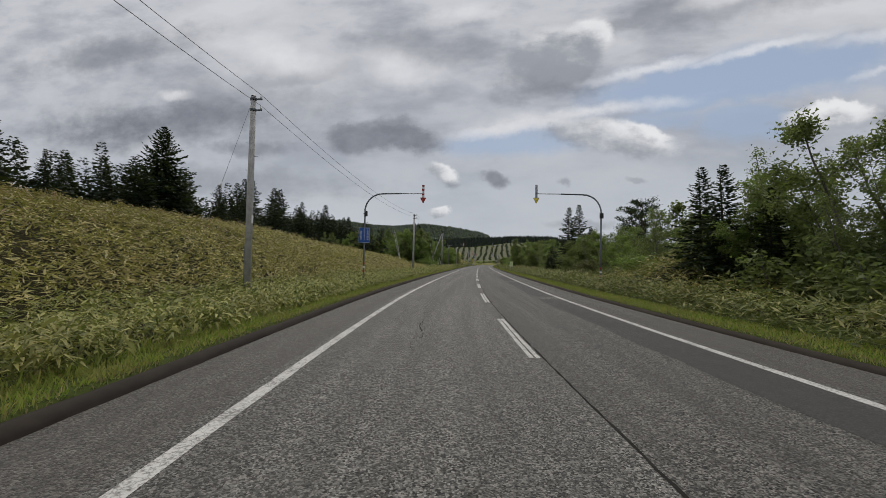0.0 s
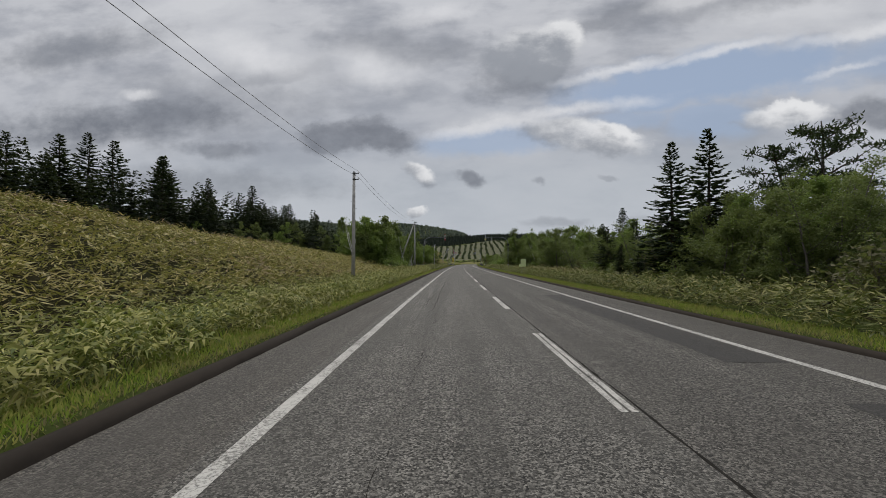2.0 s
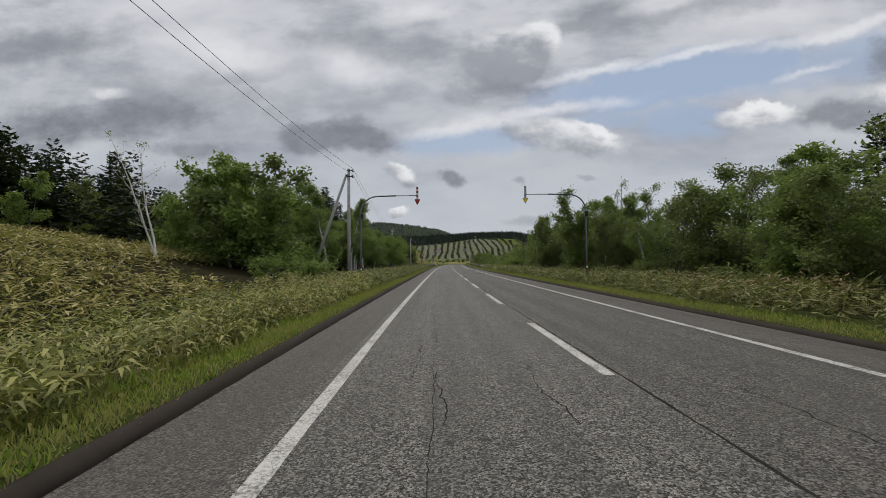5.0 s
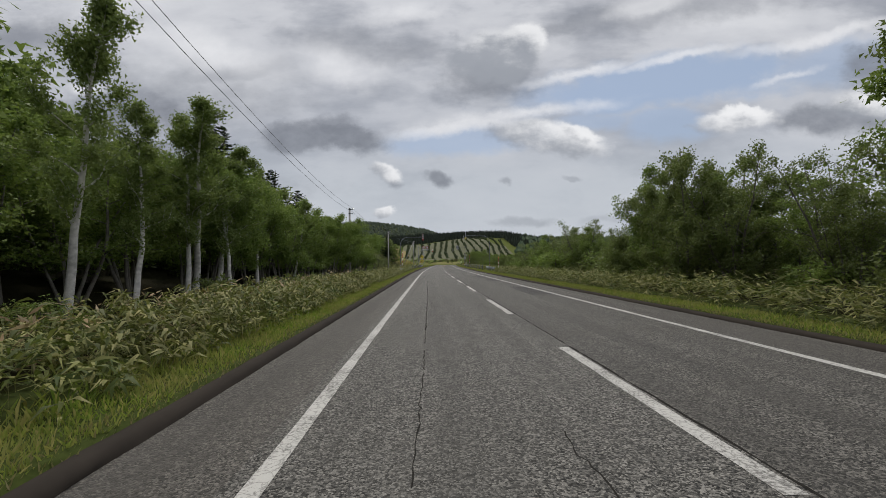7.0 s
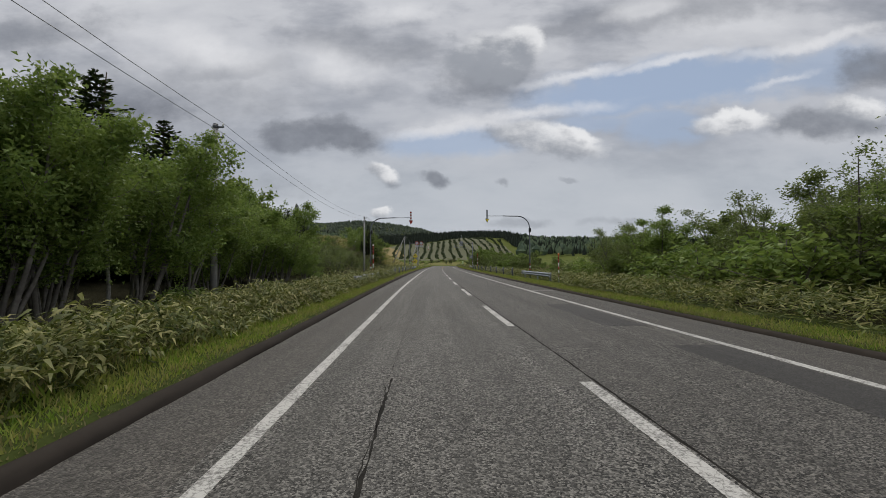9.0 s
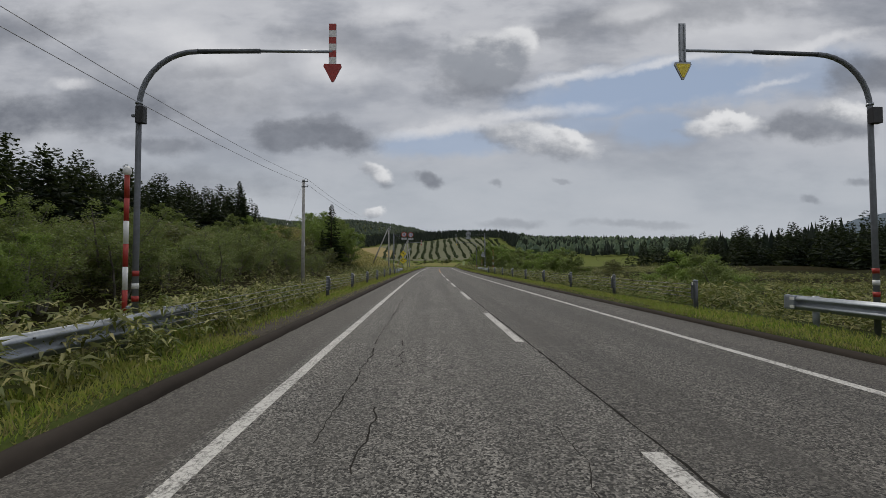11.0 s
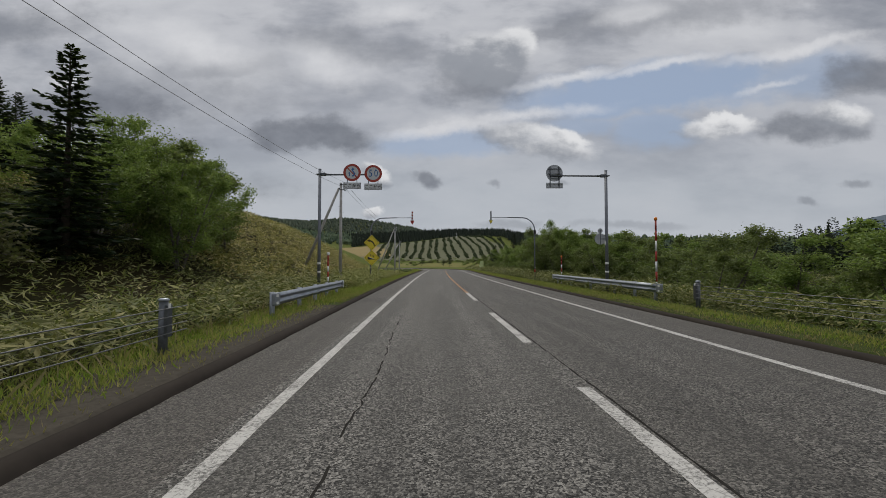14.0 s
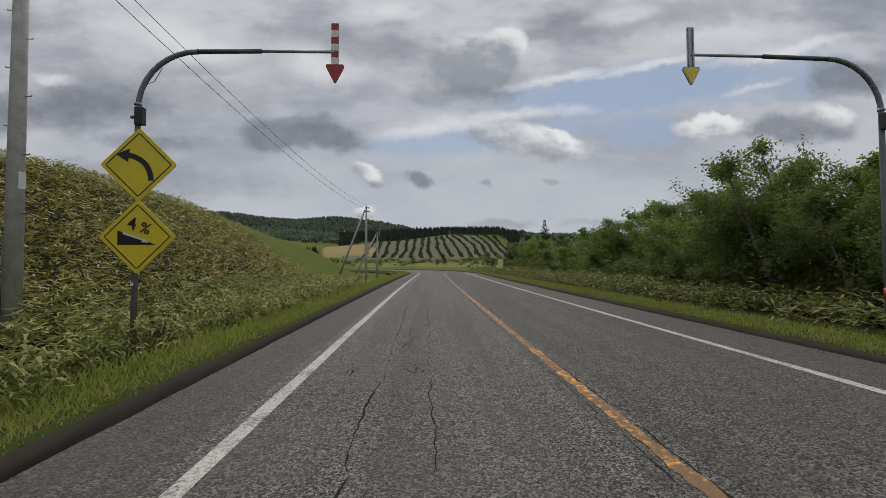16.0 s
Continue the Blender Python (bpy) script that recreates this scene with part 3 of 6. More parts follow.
ca = ground.data.color_attributes.new("cover", "FLOAT_COLOR", "POINT")
ca.data.foreach_set("color", np.stack([turf.ravel(), slope_c.ravel(), in_wood.ravel(), np.ones(nx_ * ny_)], 1).astype(np.float32).ravel())
ma = ground.data.attributes.new("meadow", "FLOAT", "POINT")
ma.data.foreach_set("value", meadow.astype(np.float32).ravel())
# Weight of the painted haze, rising from 1.3 to 2.2 km off.
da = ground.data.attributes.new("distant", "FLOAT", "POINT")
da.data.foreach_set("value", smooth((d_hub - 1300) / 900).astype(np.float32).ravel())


# ---------------------------------------------------------------- road
def strip(name, s0, s1, lat_list, z_list, mat, step=2.0, parent=None, jitter=0.0, seed=1, drift=0.0, smooth_faces=False):
    """A ribbon along the road with the given cross-section."""
    rng = np.random.RandomState(seed)
    ss = np.linspace(s0, s1, max(2, int(abs(s1 - s0) / step) + 1))
    n = len(lat_list)
    vs, uvs = [], []
    for s in ss:
        for k, (la, z) in enumerate(zip(lat_list, z_list)):
            l2 = la + drift * float(np.interp(s, (40, 110), (0, 1))) + (rng.uniform(-jitter, jitter) if jitter else 0)
            x, y = rd_many(s, l2)
            vs.append((float(x), float(y), z + (rng.uniform(-jitter, jitter) * .3 if jitter and z > .03 else 0)))
            uvs.append((l2, s))
    fs = [(i * n + k, i * n + k + 1, (i + 1) * n + k + 1, (i + 1) * n + k) for i in range(len(ss) - 1) for k in range(n - 1)]
    ob = mesh_obj(name, vs, fs, mat, parent, smooth_faces)
    lay = ob.data.uv_layers.new(name="road")
    lay.data.foreach_set("uv", np.array([uvs[lp.vertex_index] for lp in ob.data.loops], np.float32).ravel())
    return ob


road = strip("road", -58, 466, (-3.95, -2, .15), (0, 0, 0), ASPHALT)
tagged(road, "worn grey asphalt lane of a country road", "road", kind="structure")
tagged(strip("road", -58, 466, (.15, 2, 3.85), (0, 0, 0), ASPHALT_LANE), "darker worn asphalt lane of a country road", "road", kind="structure")
for la in ((-5.4, -3.95), (3.85, 5.35)):
    tagged(strip("pavement", -58, 466, la, (-.003, -.003), ASPHALT_SHOULDER), "smooth dark grey asphalt road shoulder", "shoulder", kind="structure")
for la, zz, dr in (((-5.20, -5.218, -5.25, -5.30, -5.38, -5.45), (-.01, .04, .08, .105, .115, -.05), .14), ((5.18, 5.198, 5.23, 5.28, 5.37, 5.44), (-.01, .035, .06, .08, .085, -.05), 0.0)):
    tagged(strip("trim", -58, 466, la, zz, CURB, .35, None, .013, 5, dr, True), "dark brown-black asphalt kerb, crumbling", "kerb", kind="structure")
LEFT_VERGE = (-5.40, -5.52, -6.3, -7.0, -7.9)
for a, b, la, zz, dr in ((-58, 95, LEFT_VERGE, (.06, .12, .06, -.08, -.27), .16), (95, 181, LEFT_VERGE, (.06, .12, .10, .07, .02), .16), (250, 420, LEFT_VERGE, (.06, .12, .06, -.08, -.27), .16), (236, 250, LEFT_VERGE, (.06, .12, .09, .04, -.12), .16), (-58, 420, (5.39, 5.5, 6.4, 7.2, 8.0), (.05, .09, .085, .07, .02), 0.0)):
    tagged(strip("ground_verge", a, b, la, zz, TURF, .7, None, .014, 8, dr), "strip of green turf behind the kerb", "verge", kind="structure")
tagged(strip("ground_verge", 181, 236, (-5.40, -5.52, -6.2, -6.9, -7.6), (.06, .115, .09, .06, -.12), BARE_DIRT, .5, None, .022, 9, .16), "bare brown dirt strip behind the kerb", "verge", kind="structure")
# edge lines and centre line lie 4 mm over the asphalt
for la, e in ((-3.714, 400), (3.621, 400)):
    tagged(strip("road", -58, e, (la - .085, la + .085), (.004, .004), WHITE_LINE, 1.0, None, .006, 7), "worn white painted edge line", "road marking", kind="structure")
dashes = [(-19.32 + 10 * k, -14.32 + 10 * k) for k in range(24)] + [(220.95, 226.1), (229.2, 234.4), (238.9, 243.8)]
for a, b in dashes:
    if a < 40:   # grooved by the rumble strip: two stripes
        for la in ((-.10, -.012), (.016, .10)):
            tagged(strip("road", a, b, la, (.004, .004), WHITE_LINE, .5, None, .008, int(a + 99)), "worn white centre line dash", "road marking", "centre line dashes", "structure")
    else:
        tagged(strip("road", a, b, (-.09, .09), (.004, .004), WHITE_LINE, .5, None, .006, int(a + 99)), "worn white centre line dash", "road marking", "centre line dashes", "structure")
tagged(strip("road", 243.8, 330, (-.07, .075), (.004, .004), YELLOW_LINE, .12, None, .022, 3), "chipped orange no-overtaking centre line", "road marking", kind="structure")
tagged(strip("road", 163.9, 164.15, (3.7, 5.1), (.005, .005), WHITE_LINE, .1), "short white cross mark by the edge line", "road marking", kind="structure")


def patch(s0, s1, l0, l1, mat, label, seed):
    tagged(strip("road", s0, s1, (l0, (l0 + l1) / 2, l1), (.003, .003, .003), mat, 1.2, None, .05, seed), label, "road patch", kind="structure")


for i, (a, b, c, d) in enumerate(((-4, 13, 2.45, 3.5), (14.5, 31, 2.5, 3.5), (33, 47, 2.5, 3.48), (128, 134, 2.4, 3.5), (143, 148, 2.5, 3.5), (150.5, 156, 2.35, 3.4))):
    patch(a, b, c, d, ASPHALT_DARK, "dark fresh asphalt patch beside the edge line", 20 + i)


def crack(s0, s1, la, width, wander, seed, run=0.0):
    """An open crack that wanders along the lane (or slants across it), thinning out and breaking off."""
    rng = np.random.RandomState(seed)
    n = int((s1 - s0) / .11) + 3
    ss = np.linspace(s0, s1, n)
    drift_ = np.cumsum(rng.normal(0, wander * .40, n))
    drift_ -= np.linspace(0, drift_[-1], n)
    drift_ = drift_ + rng.normal(0, .007, n) + run * np.linspace(0, 1, n)
    w = width * .26 * np.abs(.75 + .55 * np.sin(np.cumsum(rng.normal(0, .5, n))) + rng.normal(0, .2, n)) + .003
    vs, fs = [], []
    for s, o, ww in zip(ss, drift_, w):
        for k in (-1, 1):
            x, y = rd_many(s, la + o + k * ww / 2)
            vs.append((float(x), float(y), .0025))
    cleft = True
    for i in range(n - 1):
        cleft = rng.rand() > (.05 if cleft else .6)
        if cleft:
            fs.append((2 * i, 2 * i + 1, 2 * i + 3, 2 * i + 2))
    if fs:
        tagged(mesh_obj("road", vs, fs, TAR), "dark crack in the asphalt", "crack", kind="structure")


def crazing(s, la, size, seed):
    """A spot where short cracks meet and the surface has crumbled."""
    rng = np.random.RandomState(seed)
    for k in range(7):
        a = s + rng.normal(0, size * .4)
        crack(a, a + size * rng.uniform(.3, .9), la + rng.normal(0, size * .16), .06, .03, seed * 11 + k, rng.normal(0, size * .25))


for k, (s, la, size) in enumerate(((55.0, -2.95, .35), (6.6, -2.26, .4), (217.6, -1.83, .3), (217.1, -2.58, .3), (257.9, -2.13, .4), (258.0, -3.05, .4), (16.4, 2.95, 1.2), (145.3, 3.05, .5), (260.0, -2.34, .35), (199.4, -2.02, .3))):
    crazing(s, la, size, k + 3)
tagged(strip("road", -12, 243, (.130, .160), (.0022, .0022), TAR, .22, None, .012, 4), "dark sealed joint between the lanes", "road joint", kind="structure")
for la, sd in ((.13, 2), (-.10, 3), (.02, 4)):
    crack(244, 300, la, .05, .012, sd)
rng0 = np.random.RandomState(11)
for a, b, la, w, wd in ((40, 62, -2.55, .09, .012), (62, 76, -2.62, .04, .02), (104, 146, -2.6, .1, .008), (4, 16, -2.9, .035, .03), (16, 34, -2.4, .03, .03), (34, 52, -2.9, .03, .035),
                         (176, 196, -2.9, .08, .03), (140, 152, -2.6, .03, .02), (3, 24, 3.2, .08, .03), (40, 60, 2.6, .07, .035), (210, 234, -2.8, .08, .03), (250, 268, -2.7, .07, .03),
                         (255, 268, -1.9, .03, .03), (146, 158, 2.3, .03, .03), (206, 218, -2.6, .03, .03), (60, 100, -2.5, .02, .02), (270, 300, -2.6, .02, .02)):
    crack(a, b, la, w, wd, int(a * 7 + 3))
for k in range(90):
    s = rng0.uniform(-5, 290)
    crack(s, s + rng0.uniform(.5, 3.2), rng0.choice([-3.1, -2.7, -2.3, -.9, 1.4, 2.6, 3.0]) + rng0.uniform(-.35, .35), .045, .06, k + 50)

# ---------------------------------------------------------------- poles and wires
POLES = [(-38, -10.6, 8.0, 0.4), (12.1, -10.7, 8.95, .2), (61.8, -10.4, 9.25, .2), (111.5, -10.2, 9.75, 0), (161.0, -12.4, 8.4, -.9), (211.6, -13.35, 9.3, -1.5), (260.9, -10.6, 9.2, 0), (307.5, -10.4, 9.0, 0), (326, -10.2, 6.9, 0)]


def utility_pole(s, lat, top, base, brace=False, guy=False, label="grey concrete utility pole in bamboo grass"):
    base = on_land(s, lat).z - .3
    e = root("utility_pole", at_road(s, lat, base), label, "utility pole", "utility poles along the road")
    h = top - base
    part("pole", tube([(0, 0, 0), (0, 0, h * .5), (0, 0, h)], [.17, .145, .115], 16), CONCRETE, e)
    part("pole_cap", tube([(0, 0, h), (0, 0, h + .05)], [.125, .09], 16), GALV_DARK, e)
    for k, z in enumerate((h - .12, h - .62)):
        arm = part("bracket", box(.42, .06, .07, (.2, 0, z), .008), GALV_DARK, e, "short steel bracket")
        part("insulator", tube([(.36, 0, z + .03), (.36, 0, z + .1), (.36, 0, z + .12), (.36, 0, z + .2)], [.025, .05, .03, .035], 10), WHITE, arm, "white porcelain insulator")
        part("band", tube([(0, 0, z - .06), (0, 0, z + .06)], [.135, .135], 16), GALV_DARK, e)
    for k in range(9):
        z = 2.4 + k * .62
        sd = 1 if k % 2 else -1
        if z < h - 1:
            part("step_bolt", tube([(sd * .12, 0, z), (sd * .27, 0, z), (sd * .27, 0, z + .03)], .009, 6), GALV_DARK, e)
    part("number_plate", box(.012, .16, .36, (.148, -.02, 3.35 - base), .002), WHITE, e, "small white plate, unreadable")
    part("conduit", tube([(-.1, -.12, .2), (-.1, -.12, 2.6)], .02, 8), GALV_DARK, e)
    if brace:
        bp = rd(s + .6, lat - 3.7)
        loc = e.matrix_world.inverted() @ Vector((bp.x, bp.y, on_land(s + .6, lat - 3.7).z - .4))
        part("brace_pole", tube([loc, loc.lerp(Vector((-.2, 0, h - .45)), .5), (-.2, 0, h - .45)], [.15, .13, .105], 14), CONCRETE, e, "slanting concrete brace pole")
        for yy in (-.28, .28):
            for zz, xx in ((h - .1, .32), (h - .6, .32)):
                part("strain_insulator", tube([(xx, 0, zz), (xx, yy * .5, zz - .02), (xx, yy, zz - .04), (xx, yy * 1.5, zz - .05)], [.02, .06, .075, .02], 10), GALV, e, "grey strain insulator")
        part("brace_clamp", box(.3, .2, .1, (-.1, 0, h - .5), .01), GALV_DARK, e)
    if guy:
        bp = rd(s + .8, lat - 3.4)
        loc = e.matrix_world.inverted() @ Vector((bp.x, bp.y, on_land(s + .8, lat - 3.4).z))
        part("guy_wire", tube([(-.1, 0, h - .35), loc], .008, 6), WIRE, e)
        mid = Vector((-.1, 0, h - .35)).lerp(loc, .45)
        part("guy_insulator", tube([mid - Vector((0, 0, .07)), mid, mid + Vector((0, 0, .07))], [.03, .06, .03], 8), WHITE, e)
    return e


for i, (s, la, top, b) in enumerate(POLES):
    utility_pole(s, la, top, b, brace=i in (3, 6, 7, 8), guy=i in (1, 4, 5))


def wire_between(a, b, sag, name="overhead_wire"):
    pts = [a.lerp(b, t) - Vector((0, 0, sag * 4 * t * (1 - t))) for t in np.linspace(0, 1, 15)]
    ob = part(name, tube(pts, .011, 6), WIRE)
    tagged(ob, "thin black power line sagging between poles", "wire", "power lines")


for (s0, l0, z0, b0), (s1, l1, z1, b1) in zip(POLES, POLES[1:]):
    for dz in (.08, -.42):
        wire_between(rd(s0, l0 + .36, z0 + dz), rd(s1, l1 + .36, z1 + dz), .95)


# ---------------------------------------------------------------- snow-season lane markers on curved posts
def lane_marker(s, side, reach, top=6.05, pole_lat=7.65, front=True):
    """A curved steel post whose arm holds an arrow over the road's edge; the arrow faces the traffic of its own side."""
    base = -.25
    e = root("lane_marker_post", at_road(s, side * pole_lat, base), "grey curved steel post with a hanging red and white arrow" if front else "grey curved steel post with a hanging arrow seen from behind", "road marker post", "snow lane marker posts")
    t = top - base
    r = 1.15
    arc = [(0, 0, t - r)] + [(-side * r * (1 - math.cos(a)), 0, t - r + r * math.sin(a)) for a in np.linspace(.15, math.pi / 2, 9)]
    part("post", tube([(0, 0, -.4), (0, 0, t * .5)] + arc, [.058, .055] + [.05] * 10, 14), POST_STEEL, e)
    ex = -side * (pole_lat - reach)
    part("arm", tube([(arc[-1][0], 0, t), (ex * .62, 0, t + .03)], .046, 12), GALV_DARK, e)
    part("arm_tip", tube([(ex * .6, 0, t + .03), (ex, 0, t + .04)], .03, 10), GALV, e)
    top_a = t + .62
    bar_l = .84
    board = part("board", box(.15, .03, bar_l, (ex, 0, top_a - bar_l / 2), .004), SIGN_BACK, e)
    if front:
        n = 6
        for k in range(n):
            z0 = top_a - bar_l * (k + .5) / n
            part("stripe", box(.146, .004, bar_l / n - .002, (ex, -.0175, z0)), RED if k % 2 == 0 else WHITE, board)
    else:
        for x in (-.045, .045):
            part("rib", box(.03, .025, bar_l * .96, (ex + x, -.026, top_a - bar_l / 2), .003), SIGN_BACK, board)
    zt = top_a - bar_l
    tri = [(ex - .17, zt + .0), (ex - .185, zt - .05), (ex - .02, zt - .37), (ex + .02, zt - .37), (ex + .185, zt - .05), (ex + .17, zt + .0)]
    part("arrow_head", plate(tri, -.018, .018), RED if front else SIGN_BACK, e)
    if not front:
        tri2 = [(ex + (x - ex) * .82, zt - .17 + (z - zt + .17) * .8) for x, z in tri]
        part("arrow_face", plate(tri2, -.024, -.019), SIGN_YELLOW, e, "yellowish arrow face")
    zb = t - 1.35
    bx = .09 if side < 0 else -.0
    part("light_box", box(.16 if side < 0 else .22, .12, .34, (bx * 1.2, -.1, zb), .012), BLACK, e, "black battery light box")
    part("box_bracket", box(.2, .05, .05, (0, -.05, zb), .004), GALV_DARK, e)
    part("band", tube([(0, 0, zb + .25), (0, 0, zb + .3)], .066, 14), GALV, e)
    for z in (1.1, 1.35, 1.6) if s < 200 else ():
        part("reflective_band", tube([(0, 0, z), (0, 0, z + .11)], .062, 14), (RED if int(z * 20) % 2 == 0 else WHITE), e)
    if s > 200 and side > 0:
        part("reflective_band", tube([(0, 0, 1.05), (0, 0, 1.3)], .062, 14), RED, e, "faded red band")
    if s > 200:
        part("tag", box(.05, .012, .07, (0, -.075, 1.45), .002), WHITE, e, "small white tag")
    if side < 0 and s > 200:
        part("loose_cable", tube([(arc[5][0], 0, arc[5][2]), (.45, 0, t - .35), (.3, 0, t - .62), (.05, 0, t - .7)], .008, 6), WIRE, e)
    return e


for s, zl, zr in ((21.0, 6.03, 6.1), (103.5, 6.1, 6.1), (180.8, 5.9, 6.05), (260.2, 5.82, 5.88)):
    lane_marker(s, -1, 3.8, zl)
    lane_marker(s, 1, 3.55, zr, front=False)


# ---------------------------------------------------------------- blue notice on the first marker post
def notice_board():
    m = at_road(20.95, -7.63, 3.26)
    e = root("information_sign", m, "blue rectangular road notice with white Japanese writing", "sign")
    W2, H2 = .37, .5
    out_ = [(-W2, -H2), (W2, -H2), (W2, H2), (-W2, H2)]
    part("panel", plate(out_, -.085, -.07), SIGN_BLUE, e)
    for x0, z0, w, h in ((0, H2 - .02, .72, .012), (0, -H2 + .02, .72, .012), (-W2 + .02, 0, .012, .97), (W2 - .02, 0, .012, .97)):
        part("border", box(w, .003, h, (x0, -.0875, z0)), WHITE, e)
    cols = (("この先", .235, .40, .15), ("センターライン", .01, .40, .115), ("凹凸あり", -.22, .22, .155))
    for text, x, top, sz in cols:
        for k, ch in enumerate(text):
            z = top - k * sz * (.98 if len(text) < 7 else .97)
            writing("lettering", ch, sz * 1.02, WHITE, e, x, -.09, z - .02, squeeze=1.05, turn=90 if ch == "ー" else 0)
    writing("lettering", "200", .16, WHITE, e, .235, -.09, -.10, squeeze=.72)
    writing("lettering", "m", .16, WHITE, e, .235, -.09, -.25)
    for z in (-.3, .3):
        part("clamp", box(.5, .06, .04, (0, -.04, z), .004), GALV, e)


notice_board()


# ---------------------------------------------------------------- overhead regulation signs
def sign_portal(s, side, lat):
    base = -.4
    e = root("sign_post", at_road(s, side * lat, base), "grey steel post with a side arm over the lane", "sign post", "arm sign posts")
    t = 6.55 - base
    part("post", tube([(0, 0, 0), (0, 0, t)], [.088, .075], 16), POST_STEEL, e)
    part("post_cap", tube([(0, 0, t), (0, 0, t + .02)], .08, 16), GALV_DARK, e)
    za = t - .27
    part("arm_clamp", box(.3, .16, .16, (-side * .14, 0, za), .02), GALV_DARK, e)
    part("arm_clamp_plate", box(.3, .2, .05, (side * .02, 0, za), .01), GALV_DARK, e)
    part("arm", tube([(-side * .1, 0, za), (-side * .6, 0, za - .01), (-side * 3.0, 0, za + .0)], [.07, .045, .04], 12), GALV_DARK, e)
    for z in (1.1, 1.55):
        part("reflective_band", tube([(0, 0, z - base), (0, 0, z - base + .1)], .09, 16), WHITE, e)
    return e, za + base


def round_sign(s, lat, zc, face, label):
    e = root("regulation_sign", at_road(s, lat, zc), label, "sign", "overhead signs")
    R = .46
    fy = -.09
    part("disc", plate(disc_outline(R, 0, .0, 48), fy, fy + .02), SIGN_WHITE, e)
    part("red_ring", ring_plate(R * .73, R * .995, 0, 0, fy - .004, fy - .001), SIGN_RED, e)
    for x in (-.25, .25):
        part("hanger", box(.035, .03, 1.15, (x, fy + .04, -.3), .003), GALV_DARK, e)
    plt = part("plate", plate([(-.46, -.86), (.46, -.86), (.46, -.53), (-.46, -.53)], fy - .002, fy + .018), SIGN_WHITE, e)
    for x0, z0, w, h in ((0, -.545, .9, .012), (0, -.845, .9, .012), (-.448, -.695, .012, .3), (.448, -.695, .012, .3)):
        part("border", box(w, .003, h, (x0, fy - .004, z0)), SIGN_BLACK, plt)
    writing("lettering", "ここから", .225, SIGN_BLACK, plt, 0, fy - .004, -.71)
    face(e, fy)
    return e


def face_fifty(e, fy):
    for x, ch in ((-.135, "5"), (.15, "0")):
        writing("numeral", ch, .54, SIGN_MARK, e, x, fy - .004, 0, squeeze=.8, bold=.0)


def face_no_pass(e, fy):
    part("up_arrow", plate([(-.17, -.19), (-.12, -.19), (-.12, -.05), (-.08, -.05), (-.145, .04), (-.21, -.05), (-.17, -.05)], fy - .006, fy - .001), SIGN_MARK, e)
    bend = [(.02, -.22), (.10, -.2), (.16, -.1), (.16, -.02), (.08, .08), (.06, .13), (.125, .13), (.04, .27), (-.05, .13), (-.005, .13), (.01, .06), (.09, -.04), (.09, -.08), (.06, -.13), (-.0, -.16)]
    part("curved_arrow", plate(bend, fy - .006, fy - .001), SIGN_MARK, e)
    part("slash", box(.055, .003, .66, (0, fy - .0025, 0), 0, Matrix.Rotation(radians(-45), 4, "Y")), SIGN_RED, e)


portal_l, za_l = sign_portal(243.0, -1, 7.8)
round_sign(243.0, -6.1, za_l + .09, face_no_pass, "round no-overtaking sign with a red ring and white plate below")
round_sign(243.05, -5.0, za_l + .05, face_fifty, "round fifty speed limit sign with white plate below")
portal_r, za_r = sign_portal(243.0, 1, 7.4)


def sign_back(s, lat, zc):
    e = root("regulation_sign", at_road(s, lat, zc), "round sign seen from its bare metal back with a plate below", "sign", "overhead signs")
    part("disc", plate(disc_outline(.45, 0, .1, 48), .07, .09), SIGN_BACK, e)
    part("plate", plate([(-.45, -.72), (.45, -.72), (.45, -.42), (-.45, -.42)], .07, .09), SIGN_BACK, e)
    for x in (-.24, .24):
        part("stiffener", box(.05, .05, 1.12, (x, .045, -.12), .004), GALV_DARK, e)
    for z in (.32, .05, -.2):
        part("cross_rail", box(.72 if z > -.1 else .4, .03, .035, (0, .03, z), .003), GALV_DARK, e)
    for z in (-.5, -.64):
        part("plate_rail", box(.86, .02, .025, (0, .06, z), .003), SIGN_BACK, e)


sign_back(243.0, 4.65, za_r + .05)
# small round mirror-like signs seen from behind on the same post
e = root("regulation_sign", at_road(243.0, 7.05, 2.9), "small grey round sign seen from behind on a post", "sign")
part("disc", plate(disc_outline(.3, 0, 0, 32), -.02, 0), SIGN_BACK, e)
part("upper_disc", plate(disc_outline(.13, .0, .43, 24), -.02, 0), SIGN_BACK, e)
part("bracket", box(.5, .03, .04, (.22, -.03, 0), .004), GALV_DARK, e)
part("stem", box(.03, .02, .8, (0, -.03, .1), .003), GALV_DARK, e)
part("tag", box(.16, .012, .2, (.3, -.04, -.2), .003), WHITE, e)


